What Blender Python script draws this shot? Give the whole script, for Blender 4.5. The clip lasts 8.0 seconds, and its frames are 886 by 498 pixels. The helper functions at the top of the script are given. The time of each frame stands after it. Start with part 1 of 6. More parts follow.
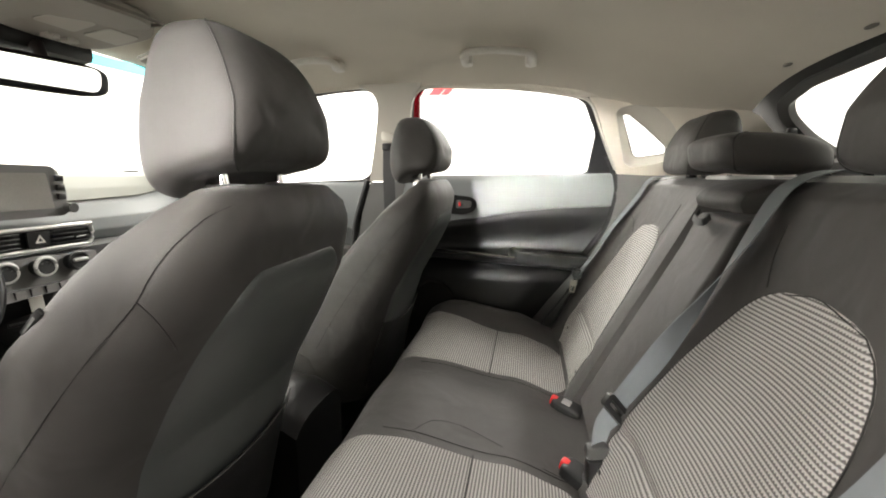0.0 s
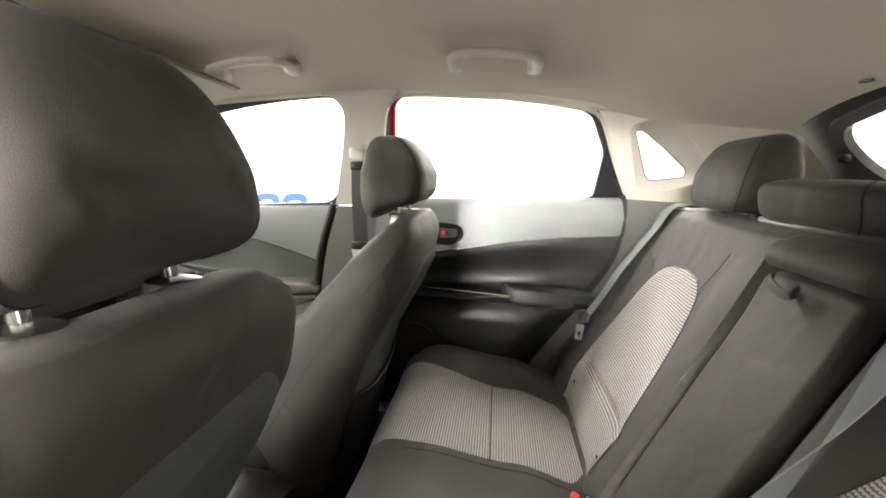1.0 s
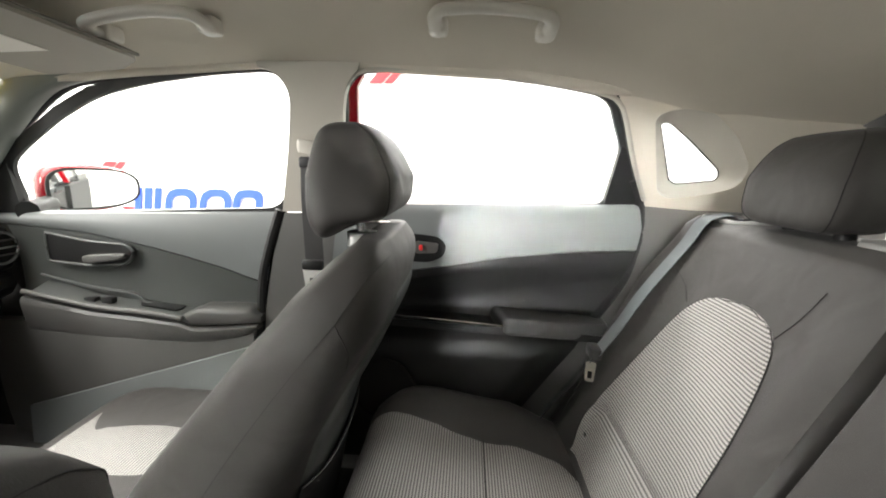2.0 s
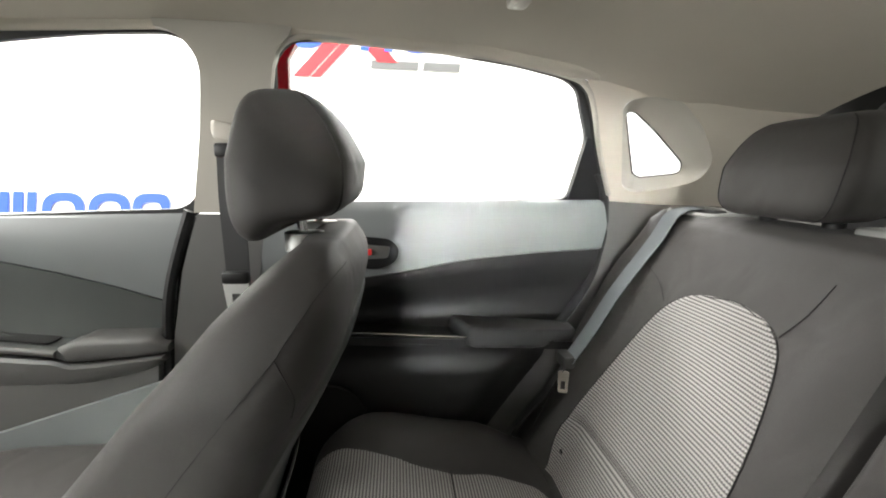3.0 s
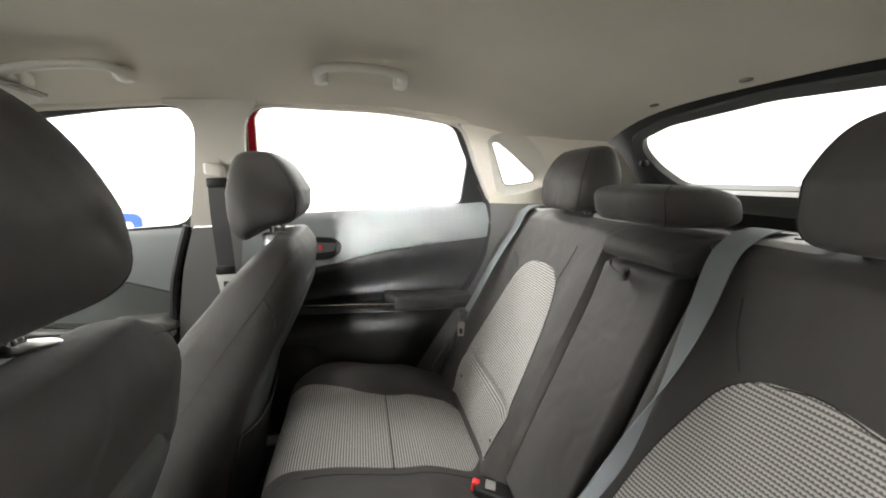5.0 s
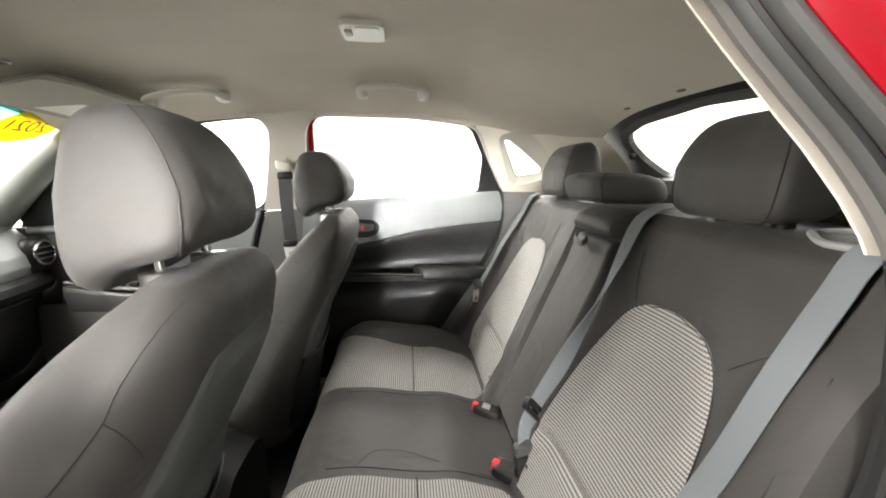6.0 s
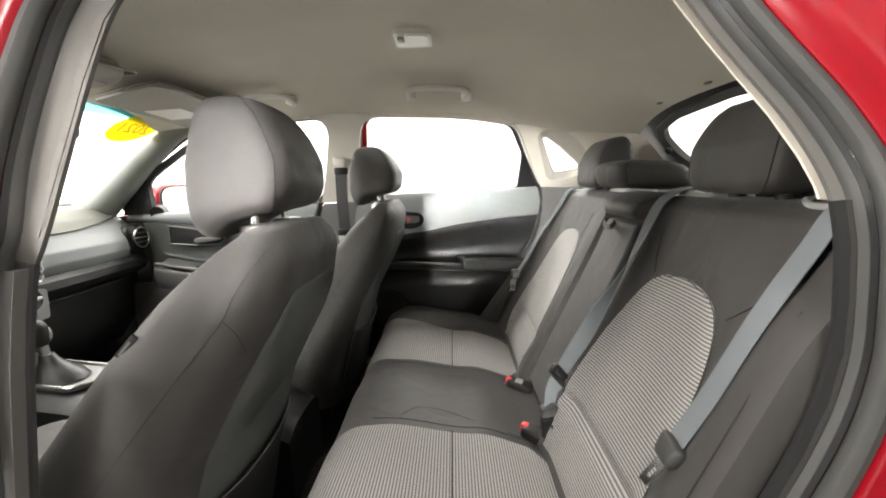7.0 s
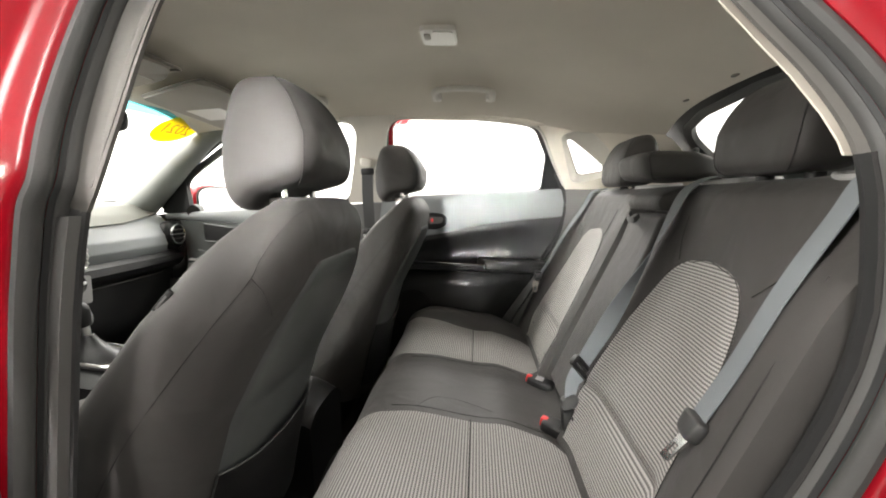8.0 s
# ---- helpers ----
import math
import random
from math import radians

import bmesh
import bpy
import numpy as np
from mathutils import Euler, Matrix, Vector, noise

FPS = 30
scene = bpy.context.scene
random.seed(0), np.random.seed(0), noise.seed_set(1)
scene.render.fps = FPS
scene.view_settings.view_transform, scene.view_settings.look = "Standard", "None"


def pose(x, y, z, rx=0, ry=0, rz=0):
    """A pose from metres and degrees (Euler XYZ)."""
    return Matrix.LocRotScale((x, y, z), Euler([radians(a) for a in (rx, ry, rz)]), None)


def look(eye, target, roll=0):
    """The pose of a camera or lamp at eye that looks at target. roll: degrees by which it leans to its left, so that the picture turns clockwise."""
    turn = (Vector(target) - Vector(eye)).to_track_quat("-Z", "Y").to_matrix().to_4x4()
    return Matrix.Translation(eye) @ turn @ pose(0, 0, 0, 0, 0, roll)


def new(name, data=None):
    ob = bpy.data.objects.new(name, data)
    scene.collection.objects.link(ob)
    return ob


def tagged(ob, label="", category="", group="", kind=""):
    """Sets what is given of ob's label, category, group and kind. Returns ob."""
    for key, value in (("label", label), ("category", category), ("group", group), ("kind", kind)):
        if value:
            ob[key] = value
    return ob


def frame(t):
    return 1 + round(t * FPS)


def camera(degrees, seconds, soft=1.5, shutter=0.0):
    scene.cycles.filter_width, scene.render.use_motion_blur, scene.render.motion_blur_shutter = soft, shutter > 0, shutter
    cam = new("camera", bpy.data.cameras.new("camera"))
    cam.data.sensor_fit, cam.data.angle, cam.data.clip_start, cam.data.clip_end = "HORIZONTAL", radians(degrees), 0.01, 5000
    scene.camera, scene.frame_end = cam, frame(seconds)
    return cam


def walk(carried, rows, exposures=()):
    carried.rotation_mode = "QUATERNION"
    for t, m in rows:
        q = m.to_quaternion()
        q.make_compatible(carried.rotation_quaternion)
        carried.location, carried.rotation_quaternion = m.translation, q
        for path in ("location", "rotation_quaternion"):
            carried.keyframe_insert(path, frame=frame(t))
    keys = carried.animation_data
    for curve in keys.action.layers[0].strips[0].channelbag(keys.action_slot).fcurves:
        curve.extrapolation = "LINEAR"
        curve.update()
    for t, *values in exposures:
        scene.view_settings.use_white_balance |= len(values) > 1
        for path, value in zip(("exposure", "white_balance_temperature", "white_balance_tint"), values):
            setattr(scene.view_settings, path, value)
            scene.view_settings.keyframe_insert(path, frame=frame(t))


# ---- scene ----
cam = camera(94.0, 8.0, 1.9)
PATH = [
    (0, (0.083, -0.894, 1.099), (-0.309, 1.034, 0.745), 0.3),
    (0.5, (0.059, -0.782, 1.16), (-0.278, 1.157, 0.806), 0.2),
    (1, (-0.001, -0.641, 1.181), (-0.258, 1.309, 0.816), 0.4),
    (2.3, (-0.064, -0.312, 1.196), (-0.094, 1.648, 0.801), 1.1),
    (2.5, (-0.076, -0.282, 1.18), (-0.031, 1.682, 0.801), 1.2),
    (3, (-0.11, -0.241, 1.164), (0.11, 1.714, 0.801), 1.0),
    (3.5, (-0.106, -0.291, 1.187), (0.238, 1.65, 0.847), 0.4),
    (4, (-0.085, -0.385, 1.198), (0.343, 1.543, 0.883), -0.1),
    (4.5, (-0.063, -0.513, 1.193), (0.375, 1.412, 0.874), -0.7),
    (4.7, (-0.052, -0.566, 1.2), (0.369, 1.361, 0.869), -1.1),
    (5.8, (0.0, -0.901, 1.195), (0.201, 1.055, 0.829), -2.1),
    (6, (0.011, -0.947, 1.189), (0.166, 1.013, 0.824), -2.2),
    (6.5, (0.016, -1.032, 1.167), (0.06, 0.937, 0.816), -2.3),
    (7, (0.019, -1.07, 1.139), (-0.038, 0.903, 0.82), -2.2),
    (7.5, (0.024, -1.085, 1.107), (-0.102, 0.891, 0.829), -1.9),
    (8, (0.024, -1.093, 1.075), (-0.147, 0.885, 0.838), -1.6),
]
walk(cam, [(t, look(eye, target, roll)) for t, eye, target, roll in PATH], [(0.0, 0.2, 6850, 11), (1.0, 0.42, 6850, 11), (2.5, 0.0, 6530, 10), (4.5, 0.0, 6530, 10), (5.9, 0.48, 6680, 11), (6.5, 0.35, 6680, 11), (8.0, 0.20, 6680, 11)])

# ---- world and lights ----
world = bpy.data.worlds.new("world")
world.use_nodes = True
scene.world = world
world.node_tree.nodes["Background"].inputs[0].default_value = (1.0, 0.99, 0.96, 1)
world.node_tree.nodes["Background"].inputs[1].default_value = 0.1


def area_lamp(name, at, target, sx, sy, watts, color=(1, 1, 1)):
    d = bpy.data.lights.new(name, "AREA")
    d.shape, d.size, d.size_y, d.energy, d.color = "RECTANGLE", sx, sy, watts, color
    ob = new(name, d)
    ob.matrix_world = look(at, target)
    return ob


# assumed ceiling panels of the booth, all out of view, and added fill lamps
area_lamp("ceiling_lamp", (-2.7, 0.2, 2.95), (-2.7, 0.2, 0), 2.4, 3.6, 370, (1.0, 0.985, 0.95))
area_lamp("ceiling_lamp", (2.2, 0.3, 2.95), (2.2, 0.3, 0), 1.8, 3.6, 110, (1.0, 0.985, 0.95))
area_lamp("ceiling_lamp", (-0.6, 1.85, 2.95), (-0.6, 2.0, 0), 5.6, 0.7, 140, (1.0, 0.99, 0.97))
# added fills past the far windows and before the car, to brighten the bench
area_lamp("fill_lamp", (-0.2, 2.36, 2.38), (0.0, -0.25, 0.6), 3.2, 0.35, 150, (1.0, 0.99, 0.97))
area_lamp("fill_lamp", (-3.95, -1.5, 1.72), (-0.3, 0.0, 0.9), 0.9, 1.2, 230, (1.0, 0.99, 0.97))
# added narrow fill through the driver's window onto the far front seat's flank
area_lamp("fill_lamp", (-1.7, -3.2, 2.6), (-0.58, 0.2, 0.66), 0.7, 0.5, 4, (1.0, 0.99, 0.97)).data.spread = radians(18)
# added narrow lamp that casts the light patch on the far rear door
area_lamp("patch_lamp", (-0.52, -2.9, 1.2), (0.06, 0.69, 0.78), 0.16, 0.9, 9, (1.0, 0.99, 0.98)).data.spread = radians(17)
# added overhead fill for the bench, shining in at the open rear door
area_lamp("ceiling_lamp", (-0.25, -2.5, 2.9), (0.25, 0.0, 0.7), 0.7, 0.5, 55, (1.0, 0.99, 0.97))

# ---- materials ----


def material(name, color, rough=0.6, metal=0.0, grain=0.15, scale=300.0, bump=0.15, stain=0.12, sheen=0.0, coat=0.0, spec=0.5, rumple=0.0):
    """A painted, moulded or woven surface with a fine grain and slow stains."""
    m = bpy.data.materials.new(name)
    m.use_nodes = True
    nt = m.node_tree
    b = nt.nodes["Principled BSDF"]
    b.inputs["Roughness"].default_value = rough
    b.inputs["Metallic"].default_value = metal
    b.inputs["Specular IOR Level"].default_value = spec
    b.inputs["Sheen Weight"].default_value = sheen
    b.inputs["Coat Weight"].default_value = coat
    b.inputs["Coat Roughness"].default_value = 0.06
    co = nt.nodes.new("ShaderNodeTexCoord")
    fine = nt.nodes.new("ShaderNodeTexNoise")
    fine.inputs["Scale"].default_value = scale
    fine.inputs["Detail"].default_value = 3
    slow = nt.nodes.new("ShaderNodeTexNoise")
    slow.inputs["Scale"].default_value = 5.0
    slow.inputs["Detail"].default_value = 4
    for n in (fine, slow):
        nt.links.new(co.outputs["Object"], n.inputs["Vector"])
    mix = nt.nodes.new("ShaderNodeMix")
    mix.data_type = "RGBA"
    mix.inputs[6].default_value = (*[c * (1 - grain) for c in color], 1)
    mix.inputs[7].default_value = (*[min(1, c * (1 + grain)) for c in color], 1)
    nt.links.new(fine.outputs["Fac"], mix.inputs[0])
    mul = nt.nodes.new("ShaderNodeMix")
    mul.data_type = "RGBA"
    mul.blend_type = "MULTIPLY"
    mul.inputs[0].default_value = 1.0
    ramp = nt.nodes.new("ShaderNodeMapRange")
    ramp.inputs[3].default_value = 1 - stain
    ramp.inputs[4].default_value = 1 + stain * 0.5
    nt.links.new(slow.outputs["Fac"], ramp.inputs[0])
    nt.links.new(mix.outputs[2], mul.inputs[6])
    nt.links.new(ramp.outputs[0], mul.inputs[7])
    nt.links.new(mul.outputs[2], b.inputs["Base Color"])
    if bump:
        bp = nt.nodes.new("ShaderNodeBump")
        bp.inputs["Strength"].default_value = bump
        bp.inputs["Distance"].default_value = 0.001
        nt.links.new(fine.outputs["Fac"], bp.inputs["Height"])
        nt.links.new(bp.outputs[0], b.inputs["Normal"])
        if rumple:
            wave = nt.nodes.new("ShaderNodeTexNoise")
            wave.inputs["Scale"].default_value = 14.0
            wave.inputs["Detail"].default_value = 1.5
            wave.inputs["Distortion"].default_value = 0.6
            nt.links.new(co.outputs["Object"], wave.inputs["Vector"])
            soft = nt.nodes.new("ShaderNodeBump")
            soft.inputs["Strength"].default_value = rumple
            soft.inputs["Distance"].default_value = 0.012
            nt.links.new(wave.outputs["Fac"], soft.inputs["Height"])
            nt.links.new(soft.outputs[0], bp.inputs["Normal"])
    return m


def striped_cloth(name, pitch=0.0062):
    """Pale woven seat cloth: dark cross stripes broken by a small check, laid out in metres by the mesh's UVs."""
    m = bpy.data.materials.new(name)
    m.use_nodes = True
    nt = m.node_tree
    b = nt.nodes["Principled BSDF"]
    b.inputs["Roughness"].default_value = 0.9
    b.inputs["Specular IOR Level"].default_value = 0.2
    uv = nt.nodes.new("ShaderNodeUVMap")
    sep = nt.nodes.new("ShaderNodeSeparateXYZ")
    nt.links.new(uv.outputs[0], sep.inputs[0])

    def math_node(op, a, bval=None):
        n = nt.nodes.new("ShaderNodeMath")
        n.operation = op
        for i, v in enumerate((a, bval)):
            if v is None:
                continue
            if isinstance(v, (int, float)):
                n.inputs[i].default_value = v
            else:
                nt.links.new(v, n.inputs[i])
        return n.outputs[0]

    tooth = math_node("SINE", math_node("MULTIPLY", sep.outputs[0], 2 * math.pi / 0.0048))
    v = math_node("ADD", sep.outputs[1], math_node("MULTIPLY", tooth, 0.00045))
    s = math_node("SINE", math_node("MULTIPLY", v, 2 * math.pi / pitch))
    s = math_node("ADD", s, math_node("MULTIPLY", tooth, 0.36))
    mr = nt.nodes.new("ShaderNodeMapRange")
    mr.inputs[1].default_value, mr.inputs[2].default_value = -0.75, 0.55
    nt.links.new(s, mr.inputs[0])
    nz = nt.nodes.new("ShaderNodeTexNoise")
    nz.inputs["Scale"].default_value = 900
    co = nt.nodes.new("ShaderNodeTexCoord")
    nt.links.new(co.outputs["Object"], nz.inputs["Vector"])
    mix = nt.nodes.new("ShaderNodeMix")
    mix.data_type = "RGBA"
    mix.inputs[6].default_value = (0.115, 0.110, 0.105, 1)
    mix.inputs[7].default_value = (0.43, 0.414, 0.395, 1)
    nt.links.new(mr.outputs[0], mix.inputs[0])
    mul = nt.nodes.new("ShaderNodeMix")
    mul.data_type = "RGBA"
    mul.blend_type = "MULTIPLY"
    mul.inputs[0].default_value = 0.35
    nt.links.new(mix.outputs[2], mul.inputs[6])
    nt.links.new(nz.outputs["Color"], mul.inputs[7])
    nt.links.new(mul.outputs[2], b.inputs["Base Color"])
    bp = nt.nodes.new("ShaderNodeBump")
    bp.inputs["Strength"].default_value = 0.4
    bp.inputs["Distance"].default_value = 0.001
    nt.links.new(mr.outputs[0], bp.inputs["Height"])
    nt.links.new(bp.outputs[0], b.inputs["Normal"])
    return m


def glass_material(name, tint=(1, 1, 1)):
    m = bpy.data.materials.new(name)
    m.use_nodes = True
    nt = m.node_tree
    nt.nodes.remove(nt.nodes["Principled BSDF"])
    clear = nt.nodes.new("ShaderNodeBsdfTransparent")
    clear.inputs[0].default_value = (*tint, 1)
    shine = nt.nodes.new("ShaderNodeBsdfGlossy")
    shine.inputs["Roughness"].default_value = 0.02
    lw = nt.nodes.new("ShaderNodeLayerWeight")
    lw.inputs[0].default_value = 0.5
    pw = nt.nodes.new("ShaderNodeMath")
    pw.operation = "POWER"
    pw.inputs[1].default_value = 5.0
    nt.links.new(lw.outputs["Facing"], pw.inputs[0])
    fr = nt.nodes.new("ShaderNodeMath")
    fr.operation = "MULTIPLY_ADD"
    fr.inputs[1].default_value, fr.inputs[2].default_value = 0.6, 0.015
    nt.links.new(pw.outputs[0], fr.inputs[0])
    mix = nt.nodes.new("ShaderNodeMixShader")
    nt.links.new(fr.outputs[0], mix.inputs[0])
    nt.links.new(clear.outputs[0], mix.inputs[1])
    nt.links.new(shine.outputs[0], mix.inputs[2])
    nt.links.new(mix.outputs[0], nt.nodes["Material Output"].inputs[0])
    return m


CLOTH = material("dark_seat_cloth", (0.038, 0.0355, 0.033), 0.62, scale=1400, grain=0.35, bump=0.3, sheen=0.05, spec=0.32, rumple=0.35)
STRIPE = striped_cloth("striped_seat_cloth")
THREAD = material("dark_thread", (0.014, 0.013, 0.012), 0.8)
SHELL = material("grey_seat_shell", (0.062, 0.068, 0.066), 0.34, scale=900, grain=0.08)
LINER = material("beige_headliner", (0.64, 0.592, 0.507), 0.9, scale=1200, grain=0.1, bump=0.2)
VISOR = material("grey_beige_visor_cloth", (0.34, 0.315, 0.275), 0.85, scale=1100, grain=0.1, bump=0.2)
TRIM = material("beige_pillar_trim", (0.48, 0.455, 0.40), 0.55, scale=900, grain=0.06)
POSTTRIM = material("grey_pillar_trim", (0.20, 0.21, 0.195), 0.6, scale=900, grain=0.06)
FRONTMID = material("slate_door_plastic", (0.075, 0.080, 0.077), 0.45, scale=800, grain=0.12, bump=0.25)
GREY = material("light_grey_door_vinyl", (0.175, 0.187, 0.188), 0.5, scale=700, grain=0.08)
DARK = material("charcoal_door_plastic", (0.013, 0.013, 0.0128), 0.34, scale=800, grain=0.15, bump=0.2, spec=0.5)
MID = material("dark_grey_plastic", (0.10, 0.098, 0.094), 0.5, scale=800, grain=0.12, bump=0.25)
BLACK = material("black_plastic", (0.010, 0.010, 0.010), 0.45, scale=600, spec=0.3)
GRIP = material("charcoal_plastic", (0.035, 0.035, 0.034), 0.5, scale=800)
RUBBER = material("black_rubber", (0.018, 0.018, 0.018), 0.6, scale=500, spec=0.3)
SEALGREY = material("grey_seal_rubber", (0.048, 0.048, 0.046), 0.55, scale=500, grain=0.08, spec=0.3)
DKRUB = material("dark_grey_rubber", (0.014, 0.014, 0.014), 0.6, scale=500, grain=0.08, spec=0.25)
GREYRUB = material("grey_rubber", (0.04, 0.04, 0.04), 0.65, scale=500, grain=0.08, spec=0.25)
# beige trim darkened for the near side, its shade put into the colour
SHADELIP = material("shaded_beige_plastic", (0.09, 0.086, 0.079), 0.7, scale=900, grain=0.08, spec=0.15)
CARPET = material("black_carpet", (0.02, 0.019, 0.018), 0.95, scale=900, grain=0.5, bump=0.6)
CHROME = material("chrome", (0.8, 0.8, 0.8), 0.12, 1.0, grain=0.02, bump=0)
STEEL = material("brushed_steel", (0.6, 0.6, 0.58), 0.3, 1.0, grain=0.05)
BELT = material("blue_grey_belt_webbing", (0.155, 0.17, 0.178), 0.7, scale=1500, grain=0.2, bump=0.4, spec=0.2)
BELTDK = material("black_belt_webbing", (0.028, 0.028, 0.028), 0.6, scale=1500, grain=0.2, bump=0.4)
TONGUE = material("dull_steel", (0.72, 0.72, 0.70), 0.5, 1.0, grain=0.05)
REDBTN = material("red_plastic", (0.75, 0.03, 0.03), 0.35)
PAINT = material("red_car_paint", (0.21, 0.0022, 0.0075), 0.22, scale=40, grain=0.03, stain=0.04, bump=0, coat=0.1, spec=0.25)
WHITE = material("white_booth_paint", (0.86, 0.86, 0.84), 0.8, scale=60, grain=0.02, stain=0.03, bump=0.05)
GREYWALL = material("dark_booth_wall", (0.12, 0.12, 0.118), 0.7, scale=60, grain=0.03)
CONCRETE = material("grey_floor_paint", (0.16, 0.16, 0.156), 0.5, scale=80, grain=0.05)
BLUE = material("blue_sign_vinyl", (0.008, 0.055, 0.42), 0.5)
REDSIGN = material("red_sign_vinyl", (0.5, 0.012, 0.02), 0.5)
GREYSIGN = material("grey_sign_vinyl", (0.11, 0.11, 0.11), 0.5)
YELLOW = material("yellow_sticker", (0.46, 0.39, 0.03), 0.5)
film = YELLOW.node_tree
glow = film.nodes.new("ShaderNodeBsdfTranslucent")
glow.inputs[0].default_value = (0.60, 0.50, 0.025, 1)
both = film.nodes.new("ShaderNodeMixShader")
both.inputs[0].default_value = 0.7
film.links.new(film.nodes["Principled BSDF"].outputs[0], both.inputs[1])
film.links.new(glow.outputs[0], both.inputs[2])
film.links.new(both.outputs[0], film.nodes["Material Output"].inputs[0])
BROWN = material("sticker_print", (0.22, 0.12, 0.02), 0.5)
# grey base paints the pale reflection on the switched off display
SCREEN = material("reflection_grey_screen", (0.22, 0.21, 0.19), 0.18, bump=0)
TOPTRIM = material("light_grey_plastic", (0.26, 0.26, 0.25), 0.45, scale=800, grain=0.06)
CLIP = material("brown_grey_plastic", (0.16, 0.145, 0.12), 0.6)
GATETRIM = material("grey_tailgate_plastic", (0.06, 0.06, 0.058), 0.45, scale=800, grain=0.06)
HANDLE = material("pale_beige_handle", (0.66, 0.63, 0.57), 0.45, scale=900, grain=0.05)
SATIN = material("satin_silver_plastic", (0.5, 0.5, 0.48), 0.42, 0.35, grain=0.03)
LAMPW = material("white_lamp_plastic", (0.72, 0.70, 0.64), 0.4, scale=300, grain=0.03)
PAD = material("dash_top_pad", (0.10, 0.104, 0.088), 0.7, scale=700, grain=0.1)
MIRROR = material("mirror", (0.9, 0.9, 0.9), 0.02, 1.0, grain=0, bump=0)
GLASS = glass_material("window_glass", (0.97, 0.985, 0.975))
SHADEBAND = glass_material("blue_shade_band", (0.35, 0.78, 0.85))

# ---- mesh helpers ----


def lerp(a, b, t):
    return a + (b - a) * t


def smooth(a, b, x):
    t = min(1, max(0, (x - a) / (b - a)))
    return t * t * (3 - 2 * t)


def curve_at(pts, x):
    """Piecewise linear value of the (x, y) pairs at x."""
    return float(np.interp(x, [p[0] for p in pts], [p[1] for p in pts]))


def spline(pts, n, closed=False):
    """n points along a Catmull-Rom curve through pts, evenly spaced."""
    p = [Vector(q) for q in pts]
    m = len(p)
    out = []
    segs = m if closed else m - 1
    for i in range(segs):
        a, b, c, d = [p[(i + k) % m] if closed else p[min(m - 1, max(0, i + k))] for k in (-1, 0, 1, 2)]
        for j in range(12):
            t = j / 12
            out.append(0.5 * (2 * b + (c - a) * t + (2 * a - 5 * b + 4 * c - d) * t * t + (3 * b - a - 3 * c + d) * t ** 3))
    out.append(p[0].copy() if closed else p[-1].copy())
    dist = [0.0]
    for u, v in zip(out, out[1:]):
        dist.append(dist[-1] + (v - u).length)
    res = []
    for k in range(n):
        want = dist[-1] * (k / n if closed else k / (n - 1))
        i = int(np.searchsorted(dist, want, side="right")) - 1
        i = min(i, len(out) - 2)
        f = (want - dist[i]) / max(1e-9, dist[i + 1] - dist[i])
        res.append(out[i].lerp(out[i + 1], f))
    return res


def part(name, bm, mat, parent=None, label="", shade=True):
    bmesh.ops.recalc_face_normals(bm, faces=bm.faces)
    me = bpy.data.meshes.new(name)
    bm.to_mesh(me)
    bm.free()
    for p in me.polygons:
        p.use_smooth = shade
    me.materials.append(mat)
    ob = new(name, me)
    if shade:
        me.set_sharp_from_angle(angle=radians(38))
    if parent is not None:
        ob.parent = parent
    if label:
        tagged(ob, label)
    return ob


def thing(name, label, category, at=(0, 0, 0), group="", kind=""):
    e = new(name)
    e.location = at
    e.empty_display_size = 0.05
    return tagged(e, label, category, group, kind)


def loft(rings, cap=True, closed=True):
    """A skin over rings of equally many points."""
    bm = bmesh.new()
    vs = [[bm.verts.new(p) for p in r] for r in rings]
    n = len(rings[0])
    for a, b in zip(vs, vs[1:]):
        for i in range(n if closed else n - 1):
            j = (i + 1) % n
            bm.faces.new((a[i], a[j], b[j], b[i]))
    if cap and closed:
        bm.faces.new(vs[0][::-1])
        bm.faces.new(vs[-1])
    return bm


def tube(pts, r, n=10, flat=1.0, up=(0, 0, 1), closed=False):
    """A round or flattened rod along pts."""
    p = [Vector(q) for q in pts]
    rings = []
    for i, q in enumerate(p):
        a = p[(i - 1) % len(p)] if closed else p[max(0, i - 1)]
        b = p[(i + 1) % len(p)] if closed else p[min(len(p) - 1, i + 1)]
        d = (b - a).normalized()
        s = d.cross(Vector(up))
        s = s.normalized() if s.length > 1e-4 else d.orthogonal().normalized()
        w = s.cross(d).normalized()
        rad = r[i] if isinstance(r, (list, tuple)) else r
        rings.append([q + rad * (math.cos(2 * math.pi * k / n) * s + flat * math.sin(2 * math.pi * k / n) * w) for k in range(n)])
    if closed:
        rings.append(rings[0])
        bm = loft(rings, cap=False)
        bmesh.ops.remove_doubles(bm, verts=bm.verts, dist=1e-6)
        return bm
    return loft(rings)


def placed(bm, centre, ahead, across):
    """Turns a mesh modelled about the origin so that its z points along ahead and its x across."""
    az = Vector(ahead).normalized()
    ax = Vector(across)
    ax = (ax - az * ax.dot(az)).normalized()
    ay = az.cross(ax)
    m = Matrix((ax, ay, az)).transposed().to_4x4()
    bm.transform(Matrix.Translation(Vector(centre)) @ m)
    return bm


